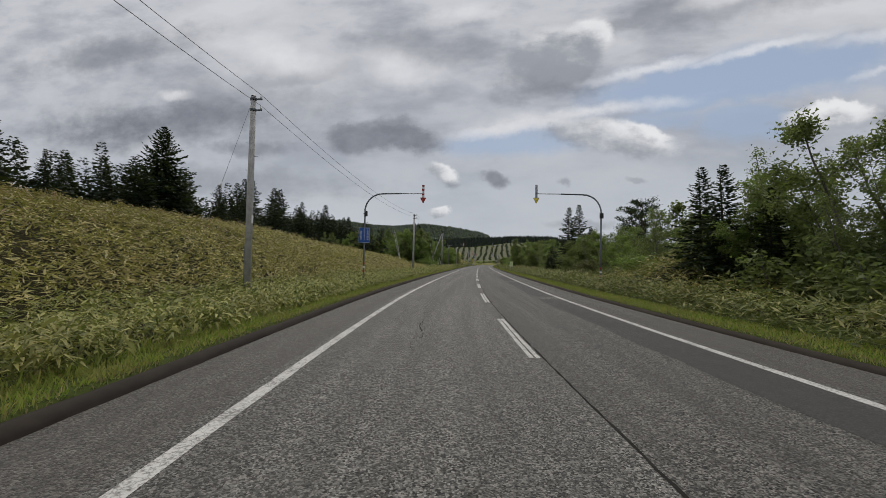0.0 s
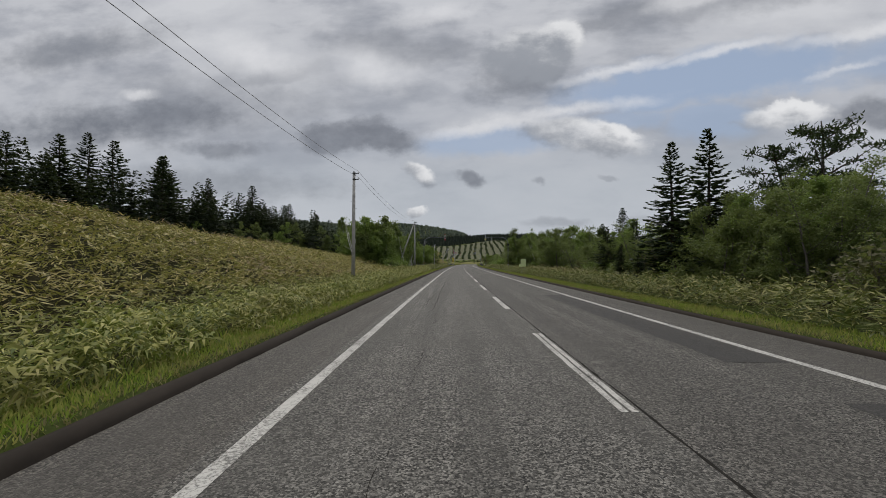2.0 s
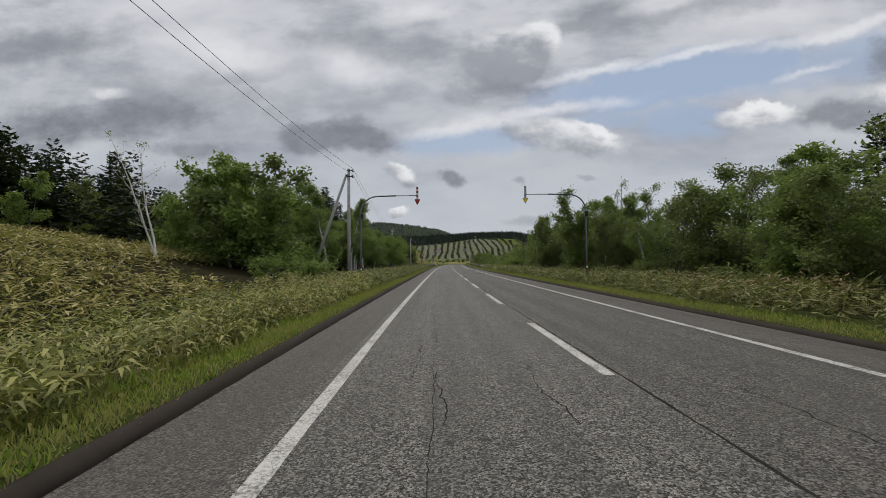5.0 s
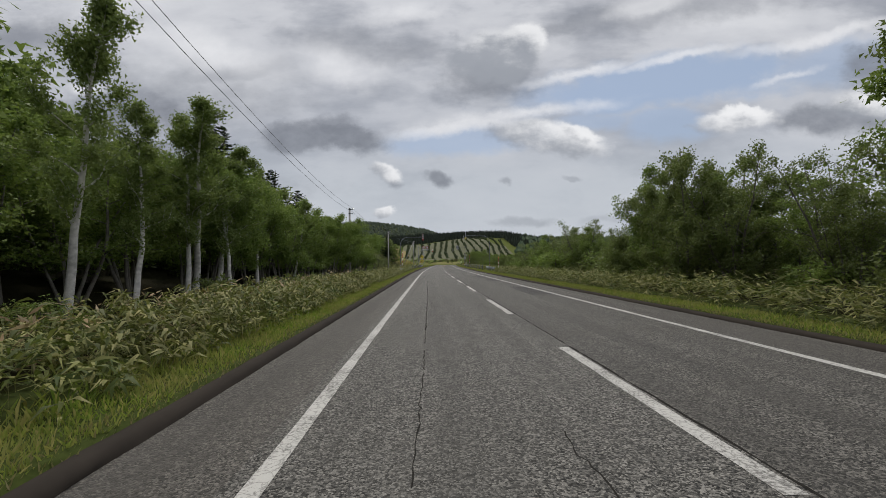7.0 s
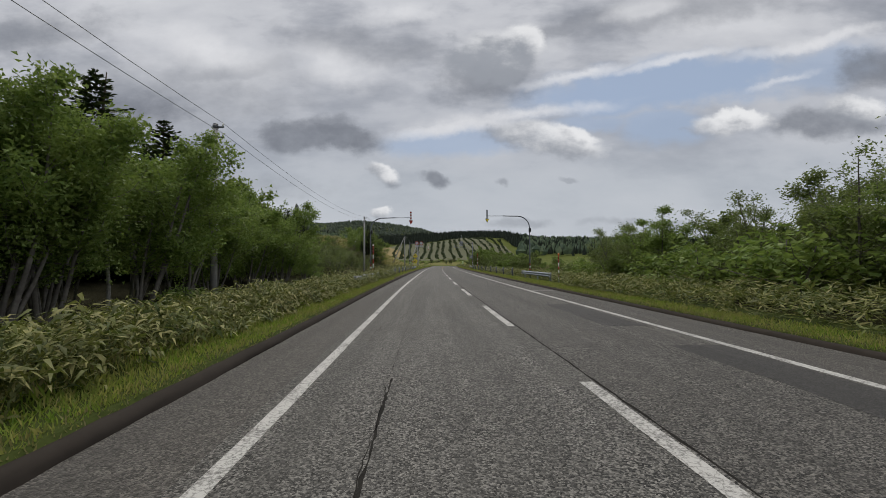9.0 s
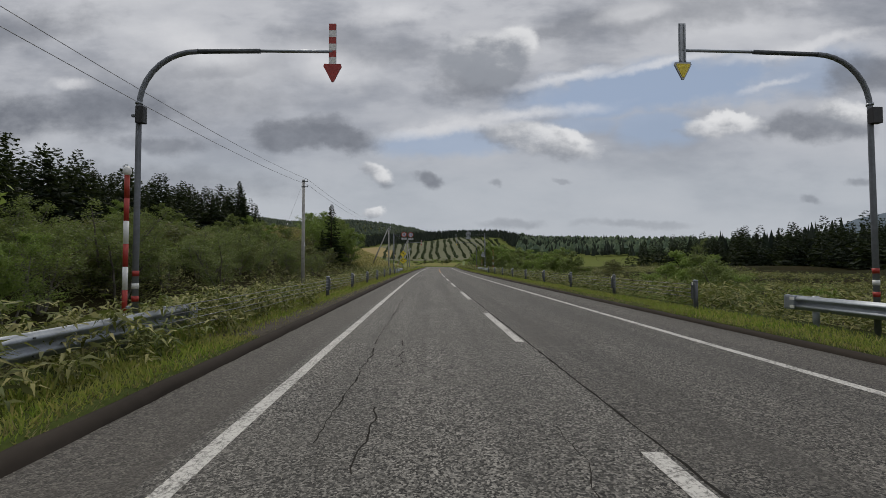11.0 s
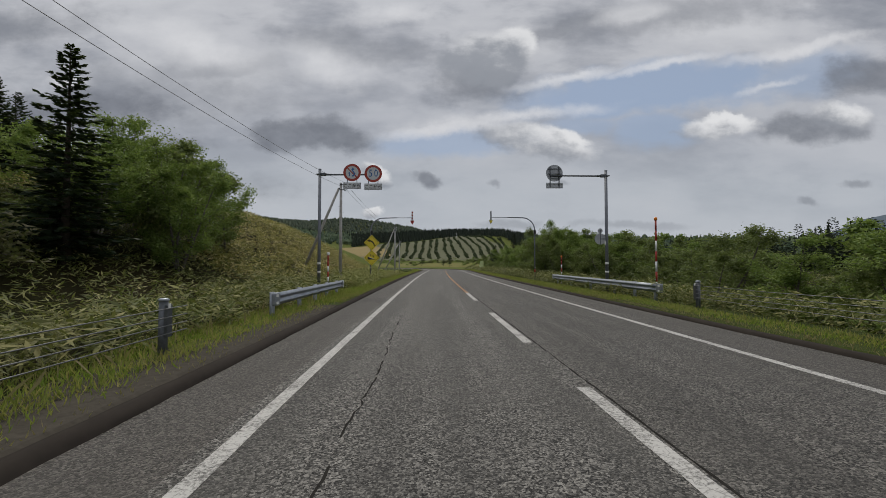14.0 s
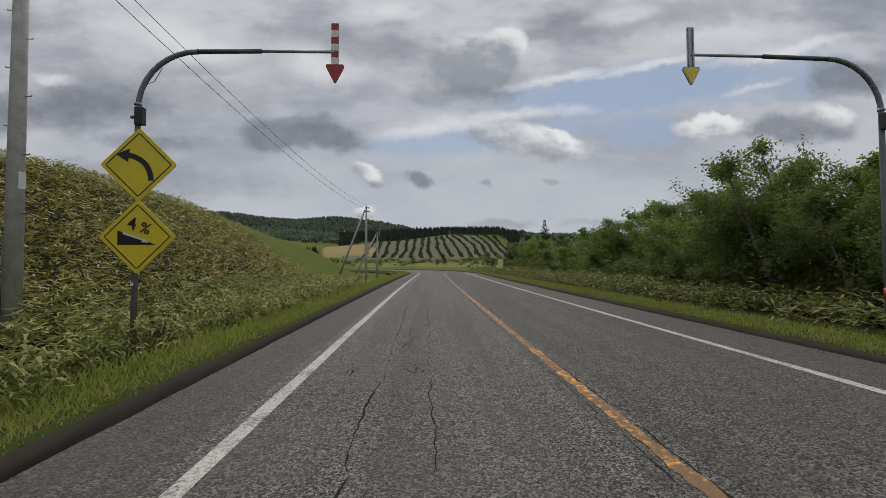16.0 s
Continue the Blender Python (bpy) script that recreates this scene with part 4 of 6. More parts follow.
# ---------------------------------------------------------------- yellow diamonds
def diamond(zc, marks, label):
    e = root("warning_sign", at_road(260.2, -7.55, zc), label, "sign", "yellow warning signs")
    r = .72
    fy = -.1
    out_ = []
    for k in range(4):
        a0 = k * math.pi / 2
        cx_, cz_ = (r - .06) * math.cos(a0), (r - .06) * math.sin(a0)
        out_ += [(cx_ + .05 * math.cos(a0 + q), cz_ + .05 * math.sin(a0 + q)) for q in (-.7, 0, .7)]
    part("panel", plate(out_, fy, fy + .018), SIGN_YELLOW, e)
    for k in range(4):
        a0 = math.pi / 4 + k * math.pi / 2
        d_ = (r - .1) / math.sqrt(2)
        part("border", box(.02, .004, (r - .1) * math.sqrt(2) * .985, (d_ * math.cos(a0), fy - .002, d_ * math.sin(a0)), 0, Matrix.Rotation(-a0, 4, "Y")), SIGN_BLACK, e)
    for z in (-.25, .25):
        part("clamp", box(.4, .06, .04, (0, -.06, z), .004), GALV, e)
    marks(e, fy)


def bend_mark(e, fy):
    n = 10
    edge_o, edge_i = [], []
    for k in range(n + 1):
        t = k / n
        x = .24 * (1 - t) ** 2 + 2 * .22 * t * (1 - t) - .20 * t * t
        z = -.31 * (1 - t) ** 2 + 2 * .10 * t * (1 - t) + .19 * t * t
        dx, dz = 2 * (1 - t) * (.22 - .24) + 2 * t * (-.20 - .22), 2 * (1 - t) * (.10 + .31) + 2 * t * (.19 - .10)
        q = .052 / math.hypot(dx, dz)
        edge_o.append((x + dz * q, z - dx * q))
        edge_i.append((x - dz * q, z + dx * q))
    bm = bmesh.new()
    for k in range(n):
        bm_plate(bm, [edge_o[k], edge_o[k + 1], edge_i[k + 1], edge_i[k]], fy - .005, fy - .001)
    part("curve_arrow", bm, SIGN_BLACK, e)
    part("arrow_tip", plate([(-.17, .32), (-.20, .05), (-.43, .20)], fy - .0055, fy - .001), SIGN_BLACK, e)


def slope_mark(e, fy):
    part("wedge", plate([(-.37, -.16), (.37, -.16), (-.37, .12)], fy - .005, fy - .001), SIGN_BLACK, e)
    part("slope_arrow", plate([(-.27, .05), (.1, -.075), (.085, -.11), (.22, -.115), (.12, -.02), (.105, -.05), (-.26, .095)], fy - .009, fy - .0055), WHITE, e)
    writing("numeral", "4", .34, SIGN_BLACK, e, -.1, fy - .004, .24, turn=8)
    writing("percent_mark", "%", .30, SIGN_BLACK, e, .15, fy - .004, .15, turn=20)


diamond(3.52, bend_mark, "yellow diamond warning sign with a black left-bend arrow")
diamond(2.12, slope_mark, "yellow diamond warning sign for a 4 % descent")


# ---------------------------------------------------------------- guard rails
def w_profile(z0, depth, face):
    """Cross-section of a two-wave beam: offsets from the posts and heights."""
    pts = []
    for k in range(15):
        t = k / 14
        pts.append((face * depth * (.5 - .5 * math.cos(4 * math.pi * t)), z0 + .35 * t))
    return pts


def guard_rail(s0, s1, lat, face, label, posts, z0=.42):
    e = root("guard_rail", at_road(s0, lat), label, "guard rail", "steel guard rails")
    inv = e.matrix_world.inverted()
    prof = w_profile(z0, .075, face)
    bm = bmesh.new()
    ss = np.linspace(s0, s1, max(3, int((s1 - s0) / 2) + 1))
    rows = []
    for s in ss:
        for thick in (0,):
            rows.append([bm.verts.new(inv @ rd(s, lat + face * .1 + o, z)) for o, z in prof] + [bm.verts.new(inv @ rd(s, lat + face * .095 + o, z)) for o, z in prof[::-1]])
    for a, b in zip(rows, rows[1:]):
        for k in range(len(a)):
            f = bm.faces.new((a[k], a[(k + 1) % len(a)], b[(k + 1) % len(a)], b[k]))
            f.smooth = True
    bm.faces.new(rows[0])
    bm.faces.new(rows[-1][::-1])
    part("beam", bm, GALV, e)
    for s in posts:
        p = inv @ rd(s, lat - face * .04, 0)
        part("post", tube([p + Vector((0, 0, -.3)), p + Vector((0, 0, z0 + .36))], .07, 14), GALV, e)
        part("spacer", box(.12, .1, .2, p + Vector((face * .08, 0, z0 + .18)), .01), GALV, e)
    for s in np.arange(s0 + 2, s1 - .5, 4.0):
        p = inv @ rd(s, lat + face * .1, z0)
        for dz in (.06, .28):
            part("bolt", tube([p + Vector((face * .07, 0, dz)), p + Vector((face * .09, 0, dz))], .014, 6), GALV_DARK, e)
    for s in (s0, s1):
        p = inv @ rd(s, lat + face * .1, z0 + .175)
        part("end_cap", box(.16, .3, .36, p + Vector((face * .02, 0, 0)), .05), GALV, e, "rounded steel end piece with reflective tape")
        for dz in (-.1, .1):
            part("reflector_tape", box(.03, .11, .07, p + Vector((face * .1, -.1, dz)), .004), WHITE, e, "white reflective patch")
    return e


guard_rail(232.75, 241.6, -6.42, 1, "grey galvanised W-beam guard rail on verge grass", (232.9, 235.4, 237.4, 239.2, 241.1))
guard_rail(237.6, 252.6, 7.4, -1, "grey galvanised W-beam guard rail beside the road", (238.2, 240, 242.2, 245.5, 249, 252.1))
guard_rail(167.5, 181.0, -6.8, 1, "grey galvanised W-beam guard rail before a cable fence", (168, 172, 176, 180.5))
guard_rail(172.5, 182.5, 7.4, -1, "grey galvanised W-beam guard rail among grass", (173, 177, 182))


# ---------------------------------------------------------------- cable fences
def cable_fence(s0, s1, lat, label, first=0.0):
    e = root("cable_fence", at_road(s0, lat), label, "fence", "cable guard fences")
    inv = e.matrix_world.inverted()
    face = 1 if lat < 0 else -1
    for s in np.arange(s0 + first, s1 + .1, 6.1):
        jl = .03 * math.sin(s * 3)
        g = on_land(s, lat).z
        p = inv @ rd(s, lat + jl, 0)
        post = part("post", tube([p + Vector((0, 0, g - .3)), p + Vector((.008, 0, .98))], .07, 14), GALV_DARK, e, "grey round fence post")
        part("cap", tube([p + Vector((.008, 0, .98)), p + Vector((.008, 0, 1.01)), p + Vector((.008, 0, 1.03))], [.08, .08, .05], 14), GALV, post, "pale metal cap")
        part("cable_block", box(.05, .14, .52, p + Vector((face * .085, 0, .66)), .008), GALV_DARK, post)
        part("reflector", box(.012, .06, .09, p + Vector((face * .112, -.02, .9)), .003), WHITE, post, "small white reflector")
    for z in (.47, .60, .73, .87):
        ss = np.arange(s0, s1 + .1, 3.05)
        pts = [inv @ rd(s, lat + face * .105, z - (.02 if i % 2 else 0)) for i, s in enumerate(ss)]
        part("cable", tube(pts, .0085, 6), CABLE, e, "thin steel cable")
    return e


cable_fence(179.4, 228.4, -6.3, "grey round posts with four steel cables on a bare verge", 11.75)
cable_fence(185.7, 234.6, 6.9, "grey round posts with four steel cables above a falling bank")


# ---------------------------------------------------------------- snow poles
def snow_pole(s, lat, top, label, white_knob=False, base=None):
    b = on_land(s, lat).z - .15 if base is None else base
    e = root("snow_pole", at_road(s, lat, b), label, "snow pole", "red and white snow poles")
    h = top - b
    n = 8
    for k in range(n):
        z0, z1 = h * k / n, h * (k + 1) / n
        part("band", tube([(0, 0, z0), (0, 0, z1)], .042, 12), (GALV_DARK, WHITE, RED, WHITE, RED, WHITE, RED, SIGN_RED)[k], e)
    part("reflector", tube([(0, 0, h), (0, 0, h + .04), (0, 0, h + .12), (0, 0, h + .16)], [.04, .07, .07, .03], 14), WHITE if white_knob else ORANGE, e, "round reflector knob")
    part("bracket", box(.12, .1, .05, (0, .03, h * .28), .006), GALV, e)


snow_pole(239.7, 8.3, 3.55, "red and white striped snow pole with an orange reflector")
snow_pole(241.67, -7.0, 2.0, "red and white striped snow pole with a white knob", True)
snow_pole(253.0, 8.0, 2.05, "red and white striped snow pole beside the rail end")
snow_pole(180.0, -7.3, 3.2, "red and white striped snow pole by the fence end", True)
snow_pole(172.3, 7.9, 2.1, "red and white striped snow pole by the fence end")


# ---------------------------------------------------------------- pale green cabinets on posts
def roadside_box(s, lat, top, w=.5, h=1.0):
    g = on_land(s, lat).z - .2
    e = root("roadside_cabinet", at_road(s, lat, 0), "pale green metal cabinet on two posts in the verge", "cabinet", "green roadside cabinets")
    for x in (-w * .3, w * .3):
        part("leg", tube([(x, 0, g), (x, 0, top - h * .9)], .03, 10), GALV, e)
    b = part("body", box(w, .28, h, (0, 0, top - h / 2), .02), BOX_GREEN, e)
    part("door", box(w * .88, .015, h * .9, (0, -.146, top - h / 2), .006), BOX_GREEN, b)
    part("handle", box(.03, .03, .12, (w * .32, -.165, top - h / 2), .005), GALV_DARK, b)
    part("lid", box(w + .05, .34, .04, (0, 0, top + .01), .01), BOX_GREEN, b)
    part("plate", box(.22, .06, .32, (-w * .72, -.02, top - h * .8), .006), BOX_GREEN, e)


roadside_box(80.3, 6.85, 1.97, .62, .95)
roadside_box(310.0, 7.6, 2.1, .7, 1.25)

# ---------------------------------------------------------------- plants
def cards(name, centres, axes, widths, lengths, normals, mat, parent=None, fold=0.0, pointed=True):
    """Many small leaves in one mesh: each a pointed lens of two quads, bent along its length."""
    n = len(centres)
    side = np.cross(axes, normals)
    side /= np.linalg.norm(side, axis=1, keepdims=True) + 1e-9
    nrm = np.cross(side, axes)
    L, Wd = lengths[:, None], widths[:, None]
    if pointed == 3:      # one triangle
        v = np.stack([centres, centres + axes * L + side * Wd * .5, centres + axes * L * .62 - side * Wd * .62], 1).reshape(-1, 3)
        loops = np.arange(3 * n)
        starts, totals = np.arange(n) * 3, np.full(n, 3)
    elif pointed == 2:    # one rhombus
        v = np.stack([centres, centres + axes * L * .45 + side * Wd * .5, centres + axes * L, centres + axes * L * .45 - side * Wd * .5], 1).reshape(-1, 3)
        loops = np.arange(4 * n)
        starts, totals = np.arange(n) * 4, np.full(n, 4)
    else:
        mid, end = centres + axes * L * .5 + nrm * L * fold, centres + axes * L * 1.0 - nrm * L * fold * .6
        v = np.stack([centres - side * Wd * .15, centres + side * Wd * .15, mid - side * Wd * .5, mid + side * Wd * .5, end], 1).reshape(-1, 3)
        b = np.arange(n)[:, None] * 5
        loops = (b + np.array([[0, 1, 3, 2, 2, 3, 4]])).ravel()
        starts = (np.arange(n)[:, None] * 7 + np.array([[0, 4]])).ravel()
        totals = np.tile([4, 3], n)
    me = bpy.data.meshes.new(name)
    me.vertices.add(len(v))
    me.vertices.foreach_set("co", v.astype(np.float32).ravel())
    me.loops.add(len(loops))
    me.loops.foreach_set("vertex_index", loops.astype(np.int32))
    me.polygons.add(len(starts))
    me.polygons.foreach_set("loop_start", starts.astype(np.int32))
    me.polygons.foreach_set("loop_total", totals.astype(np.int32))
    me.materials.append(mat)
    me.update()
    ob = new(name, me)
    if parent is not None:
        ob.parent = parent
    return ob


def unit(a):
    return a / (np.linalg.norm(a, axis=-1, keepdims=True) + 1e-9)


def bent_path(rng, start, direction, length, n, wander, lift=0.0):
    p, d = np.array(start, float), unit(np.array(direction, float))
    out = [p.copy()]
    for _ in range(n):
        d = unit(d + rng.normal(0, wander, 3) + np.array([0, 0, lift]))
        p = p + d * length / n
        out.append(p.copy())
    return np.array(out)


def broadleaf(seed, height, spread_, bark, leaf_mat, leaves, leaf_size, stems=1, crown_from=.3, sparse=1.0, name="tree", label="", category="tree", slim=False, bare=0.0, fine=True):
    """A tree with tapered limbs; leaves sit round the twigs, so that the crown has gaps."""
    rng = np.random.RandomState(seed)
    e = root(name, Matrix.Identity(4), label, category)
    bm = bmesh.new()
    tips = []
    for st in range(stems):
        ang = rng.uniform(0, 6.28)
        lean = (.06 if stems == 1 else rng.uniform(.12, .42))
        h = height * (1 if st == 0 else rng.uniform(.65, .95))
        trunk = bent_path(rng, (.12 * math.cos(ang) * (stems > 1), .12 * math.sin(ang) * (stems > 1), -.3), (lean * math.cos(ang), lean * math.sin(ang), 1), h, 9, .055, .03)
        r0 = (.012 * h + .02) * (1 if stems == 1 else .62)
        bm_tube(bm, trunk, [r0 * (1 - .93 * (k / 9)) + .006 for k in range(10)], 7 if fine else 5)
        n_l = int((15 if slim else 13) * (1 if stems == 1 else .62))
        for i in range(n_l):
            t = crown_from + (1 - crown_from) * (i + rng.rand()) / n_l
            k = min(int(t * 9), 8)
            at = trunk[k] + (trunk[k + 1] - trunk[k]) * (t * 9 - k)
            a = i * 2.4 + rng.uniform(-.5, .5)
            shape = math.sin(math.pi * min(1, (t - crown_from) / (1 - crown_from) * .8 + .22)) ** .8
            ln = spread_ * shape * rng.uniform(.65, 1.15) + .2
            limb = bent_path(rng, at, (math.cos(a), math.sin(a), rng.uniform(.25, .8) if not slim else rng.uniform(.6, 1.3)), ln, 5, .16, .05)
            rl = r0 * (1 - .9 * t) * .45 + .006
            bm_tube(bm, limb[::1 if fine else 2], [rl * (1 - .85 * q / 5) for q in range(0, 6, 1 if fine else 2)], 3, False)
            for q in range(3):
                j = rng.randint(1, 5)
                tw = bent_path(rng, limb[j], unit(rng.normal(0, 1, 3) * .8 + (limb[j] - limb[0]) + np.array([0, 0, .2])), ln * rng.uniform(.3, .55), 3, .25, .04)
                if fine and q < 2:
                    bm_tube(bm, tw[::3], [rl * .4, .004], 3, False)
                tips.append(tw)
            tips.append(limb[1:])
        tips.append(trunk[6:])
    part("trunk", bm, bark, e)
    per = max(1, int(leaves / len(tips)))
    C = []
    for tw in tips:
        if rng.rand() < bare:
            continue
        m = max(2, int(per * rng.uniform(.4, 1.7)))
        k = rng.uniform(0, len(tw) - 1.001, m)
        i = k.astype(int)
        base = tw[i] + (tw[i + 1] - tw[i]) * (k - i)[:, None]
        C.append(base + rng.normal(0, spread_ * .066 * sparse, (m, 3)))
    C = np.concatenate(C)
    n = len(C)
    ax = unit(rng.normal(0, 1, (n, 3)) + np.array([0, 0, -.25]))
    cards("crown", C, ax, leaf_size * rng.uniform(.5, .8, n), leaf_size * rng.uniform(.8, 1.4, n), unit(rng.normal(0, 1, (n, 3)) + np.array([0, 0, .8])), leaf_mat, e, pointed=3)
    return e


def spruce(seed, height, width, mat=None, ragged=.25, name="spruce_tree", label="", open_from=.04, droop=.25, boughs=215, coarse=1.0):
    """A pointed conifer: many single boughs, sagging and then lifting at the tip, with sprays to both sides."""
    rng = np.random.RandomState(seed)
    e = root(name, Matrix.Identity(4), label, "conifer")
    bm = bmesh.new()
    trunk = bent_path(rng, (0, 0, -.3), (0, 0, 1), height + .3, 8, .008, .05)
    bm_tube(bm, trunk, [.014 * height * (1 - .95 * k / 8) + .006 for k in range(9)], 7 if coarse == 1 else 4)
    C, A, N, Wd, L = [], [], [], [], []
    for i in range(boughs):
        t = open_from + (1 - open_from) * ((i + rng.rand()) / boughs) ** 1.12
        z = min(t, .985) * height
        reach = width * ((1 - t) ** .85 * (1 - .25 * max(0, .25 - t) / .25)) + .10
        r = reach * (1 + rng.uniform(-ragged, ragged * .6)) * (1.0 if rng.rand() < .75 else rng.uniform(.5, .8))
        a = i * 2.39996 + rng.uniform(-.35, .35)
        d = np.array([math.cos(a), math.sin(a), rng.uniform(-.18, .1) + .75 * t ** 2])
        br = bent_path(rng, (0, 0, z), d, r, 5, .04, -droop * .2)
        br[-1, 2] += r * .12
        br[-2, 2] += r * .03
        if coarse == 1:
            bm_tube(bm, br[::5], [.012 + .01 * (1 - t), .004], 3, False)
        m = int((15 + 30 * r / max(width, .5)) / coarse / (1 if coarse == 1 else 1.3))
        k = 4.999 * rng.uniform(.03, 1, m) ** .75
        j = k.astype(int)
        p = br[j] + (br[j + 1] - br[j]) * (k - j)[:, None]
        dirb = unit(br[j + 1] - br[j])
        sd = np.where(rng.rand(m) < .5, -1, 1)[:, None]
        lat_ = unit(np.cross(dirb, np.array([0, 0, 1.0])))
        ax = unit(dirb * rng.uniform(.6, 1.2, (m, 1)) + lat_ * sd * rng.uniform(.15, .95, (m, 1)) + np.array([0, 0, -1]) * rng.uniform(-.1, .55, (m, 1)))
        ln = (.20 + .17 * r) * rng.uniform(.6, 1.25, m) * (1 - .5 * k / 5) * (1 if coarse == 1 else 2.0)
        C.append(p), A.append(ax), N.append(unit(rng.normal(0, .55, (m, 3)) + np.array([0, 0, .8]))), L.append(ln), Wd.append(ln * rng.uniform(.36, .58, m) * (1 if coarse == 1 else 1.25))
    part("trunk", bm, BARK, e)
    cards("crown", np.concatenate(C), np.concatenate(A), np.concatenate(Wd), np.concatenate(L), np.concatenate(N), mat or NEEDLES, e, pointed=2 if coarse == 1 else 3)
    return e


def pine(seed, height, width, label):
    """A broad pine with flat layered boughs."""
    rng = np.random.RandomState(seed)
    e = root("pine_tree", Matrix.Identity(4), label, "conifer")
    bm = bmesh.new()
    trunk = bent_path(rng, (0, 0, -.3), (.05, 0, 1), height, 9, .04, .05)
    bm_tube(bm, trunk, [.018 * height * (1 - .9 * k / 9) + .01 for k in range(10)], 7)
    C = []
    for i in range(30):
        t = .3 + .68 * i / 30
        k = min(int(t * 9), 8)
        a = i * 2.4 + rng.uniform(-.4, .4)
        r = width * (1.1 - .75 * t ** 2) * rng.uniform(.55, 1.1)
        br = bent_path(rng, trunk[k], (math.cos(a), math.sin(a), .25 + .3 * t), r, 5, .12, .02)
        bm_tube(bm, br, [.05 * (1 - .8 * q / 5) * height / 10 + .005 for q in range(6)], 4, False)
        for q in range(5):
            tw = bent_path(rng, br[rng.randint(2, 6)], (rng.normal(), rng.normal(), .15), r * .3, 3, .2, .05)
            m = 26
            kk = rng.uniform(0, 2.99, m)
            j = kk.astype(int)
            C.append(tw[j] + (tw[j + 1] - tw[j]) * (kk - j)[:, None] + rng.normal(0, 1, (m, 3)) * np.array([.16, .16, .09]))
    part("trunk", bm, BARK, e)
    C = np.concatenate(C)
    n = len(C)
    cards("crown", C, unit(rng.normal(0, 1, (n, 3)) + np.array([0, 0, .6])), rng.uniform(.05, .1, n), rng.uniform(.2, .36, n), unit(rng.normal(0, 1, (n, 3))), PINE_NEEDLES, e, pointed=2)
    return e


def shrub(seed, height, mat, leaves, label, leaf=.09):
    return broadleaf(seed, height, height * .62, GREY_BARK, mat, leaves, leaf, stems=4, crown_from=.12, name="shrub", label=label, category="shrub", fine=False)


PROTO = {
    "birch": [broadleaf(k, 9.0, 1.5, BIRCH, LEAF_BIRCH, 11000, .100, 1, .34, 1.35, "birch_tree", "white-barked birch with a thin fresh green crown", "tree", True) for k in (1, 2, 3)],
    "bare_birch": [broadleaf(8, 9.0, 1.7, WHITE_BIRCH, LEAF_BIRCH, 700, .10, 2, .28, 1.0, "birch_tree", "nearly bare white birch before the wood", "tree", True, .5)],
    "leaf": [broadleaf(k, 6.0, 1.75, GREY_BARK, LEAF_FRESH if k % 2 else LEAF_OLIVE, 11500, .102, 3, .12, 1.15, "broadleaf_tree", "many-stemmed tree in fresh green leaf", "tree") for k in (11, 12, 13, 14)],
    "alder": [broadleaf(k, 6.0, 1.9, ALDER_BARK, LEAF_FRESH, 13000, .098, 4, .32, 1.1, "alder_tree", "many-stemmed grey alder in fresh leaf", "tree") for k in (17, 18, 19)],
    "open": [broadleaf(k, 6.0, 1.55, GREY_BARK, LEAF_OLIVE, 7000, .088, 4, .18, 1.15, "willow_tree", "thin-leaved grey-green tree with bare twigs", "tree", True, .2) for k in (21, 22)],
    "spruce": [spruce(k, 10.0, w, None, .3, "spruce_tree", "dark green spruce with drooping boughs") for k, w in ((31, 2.4), (32, 2.7), (33, 2.0))],
    "leaf_bg": [broadleaf(k, 6.0, 1.9, GREY_BARK, LEAF_FRESH if k % 2 else LEAF_OLIVE, 4200, .185, 2, .08, 1.3, "broadleaf_tree", "bushy tree in fresh green leaf", "tree", fine=False) for k in (15, 16)],
    "spruce_bg": [spruce(k, 10.0, w, WOODS_DARK, .3, "spruce_tree", "dark spruce in the wood", .05, .25, 72, 2.3) for k, w in ((34, 2.3), (35, 2.7))],
    "old": [spruce(37, 10.0, 4.3, None, .34, "spruce_tree", "big broad dark spruce on the hill edge", .1, .12, 330)],
    "pine": [pine(k, 9.0, 3.0, "dark layered pine above the shrubs") for k in (41, 42)],
    "shrub": [shrub(k, 2.0, m, 1600, lb, .125) for k, m, lb in ((51, LEAF_FRESH, "low green shrub among bamboo grass"), (52, LEAF_BROWN, "low brownish budding shrub on the bank"), (53, LEAF_OLIVE, "low olive green shrub on the bank"))],
}
PROTO_H = {"birch": 9.0, "bare_birch": 9.0, "leaf": 6.0, "open": 6.0, "spruce": 10.0, "leaf_bg": 6.0, "alder": 6.0, "spruce_bg": 10.0, "old": 10.0, "pine": 9.0, "shrub": 2.0}
GROUPS = {"birch": "roadside birches", "bare_birch": "roadside birches", "leaf": "roadside trees", "open": "roadside willows", "spruce": "spruces", "leaf_bg": "roadside trees", "alder": "roadside alders", "spruce_bg": "spruces", "old": "spruces", "pine": "pines", "shrub": "shrubs"}
used = {}
rng_t = random.Random(5)


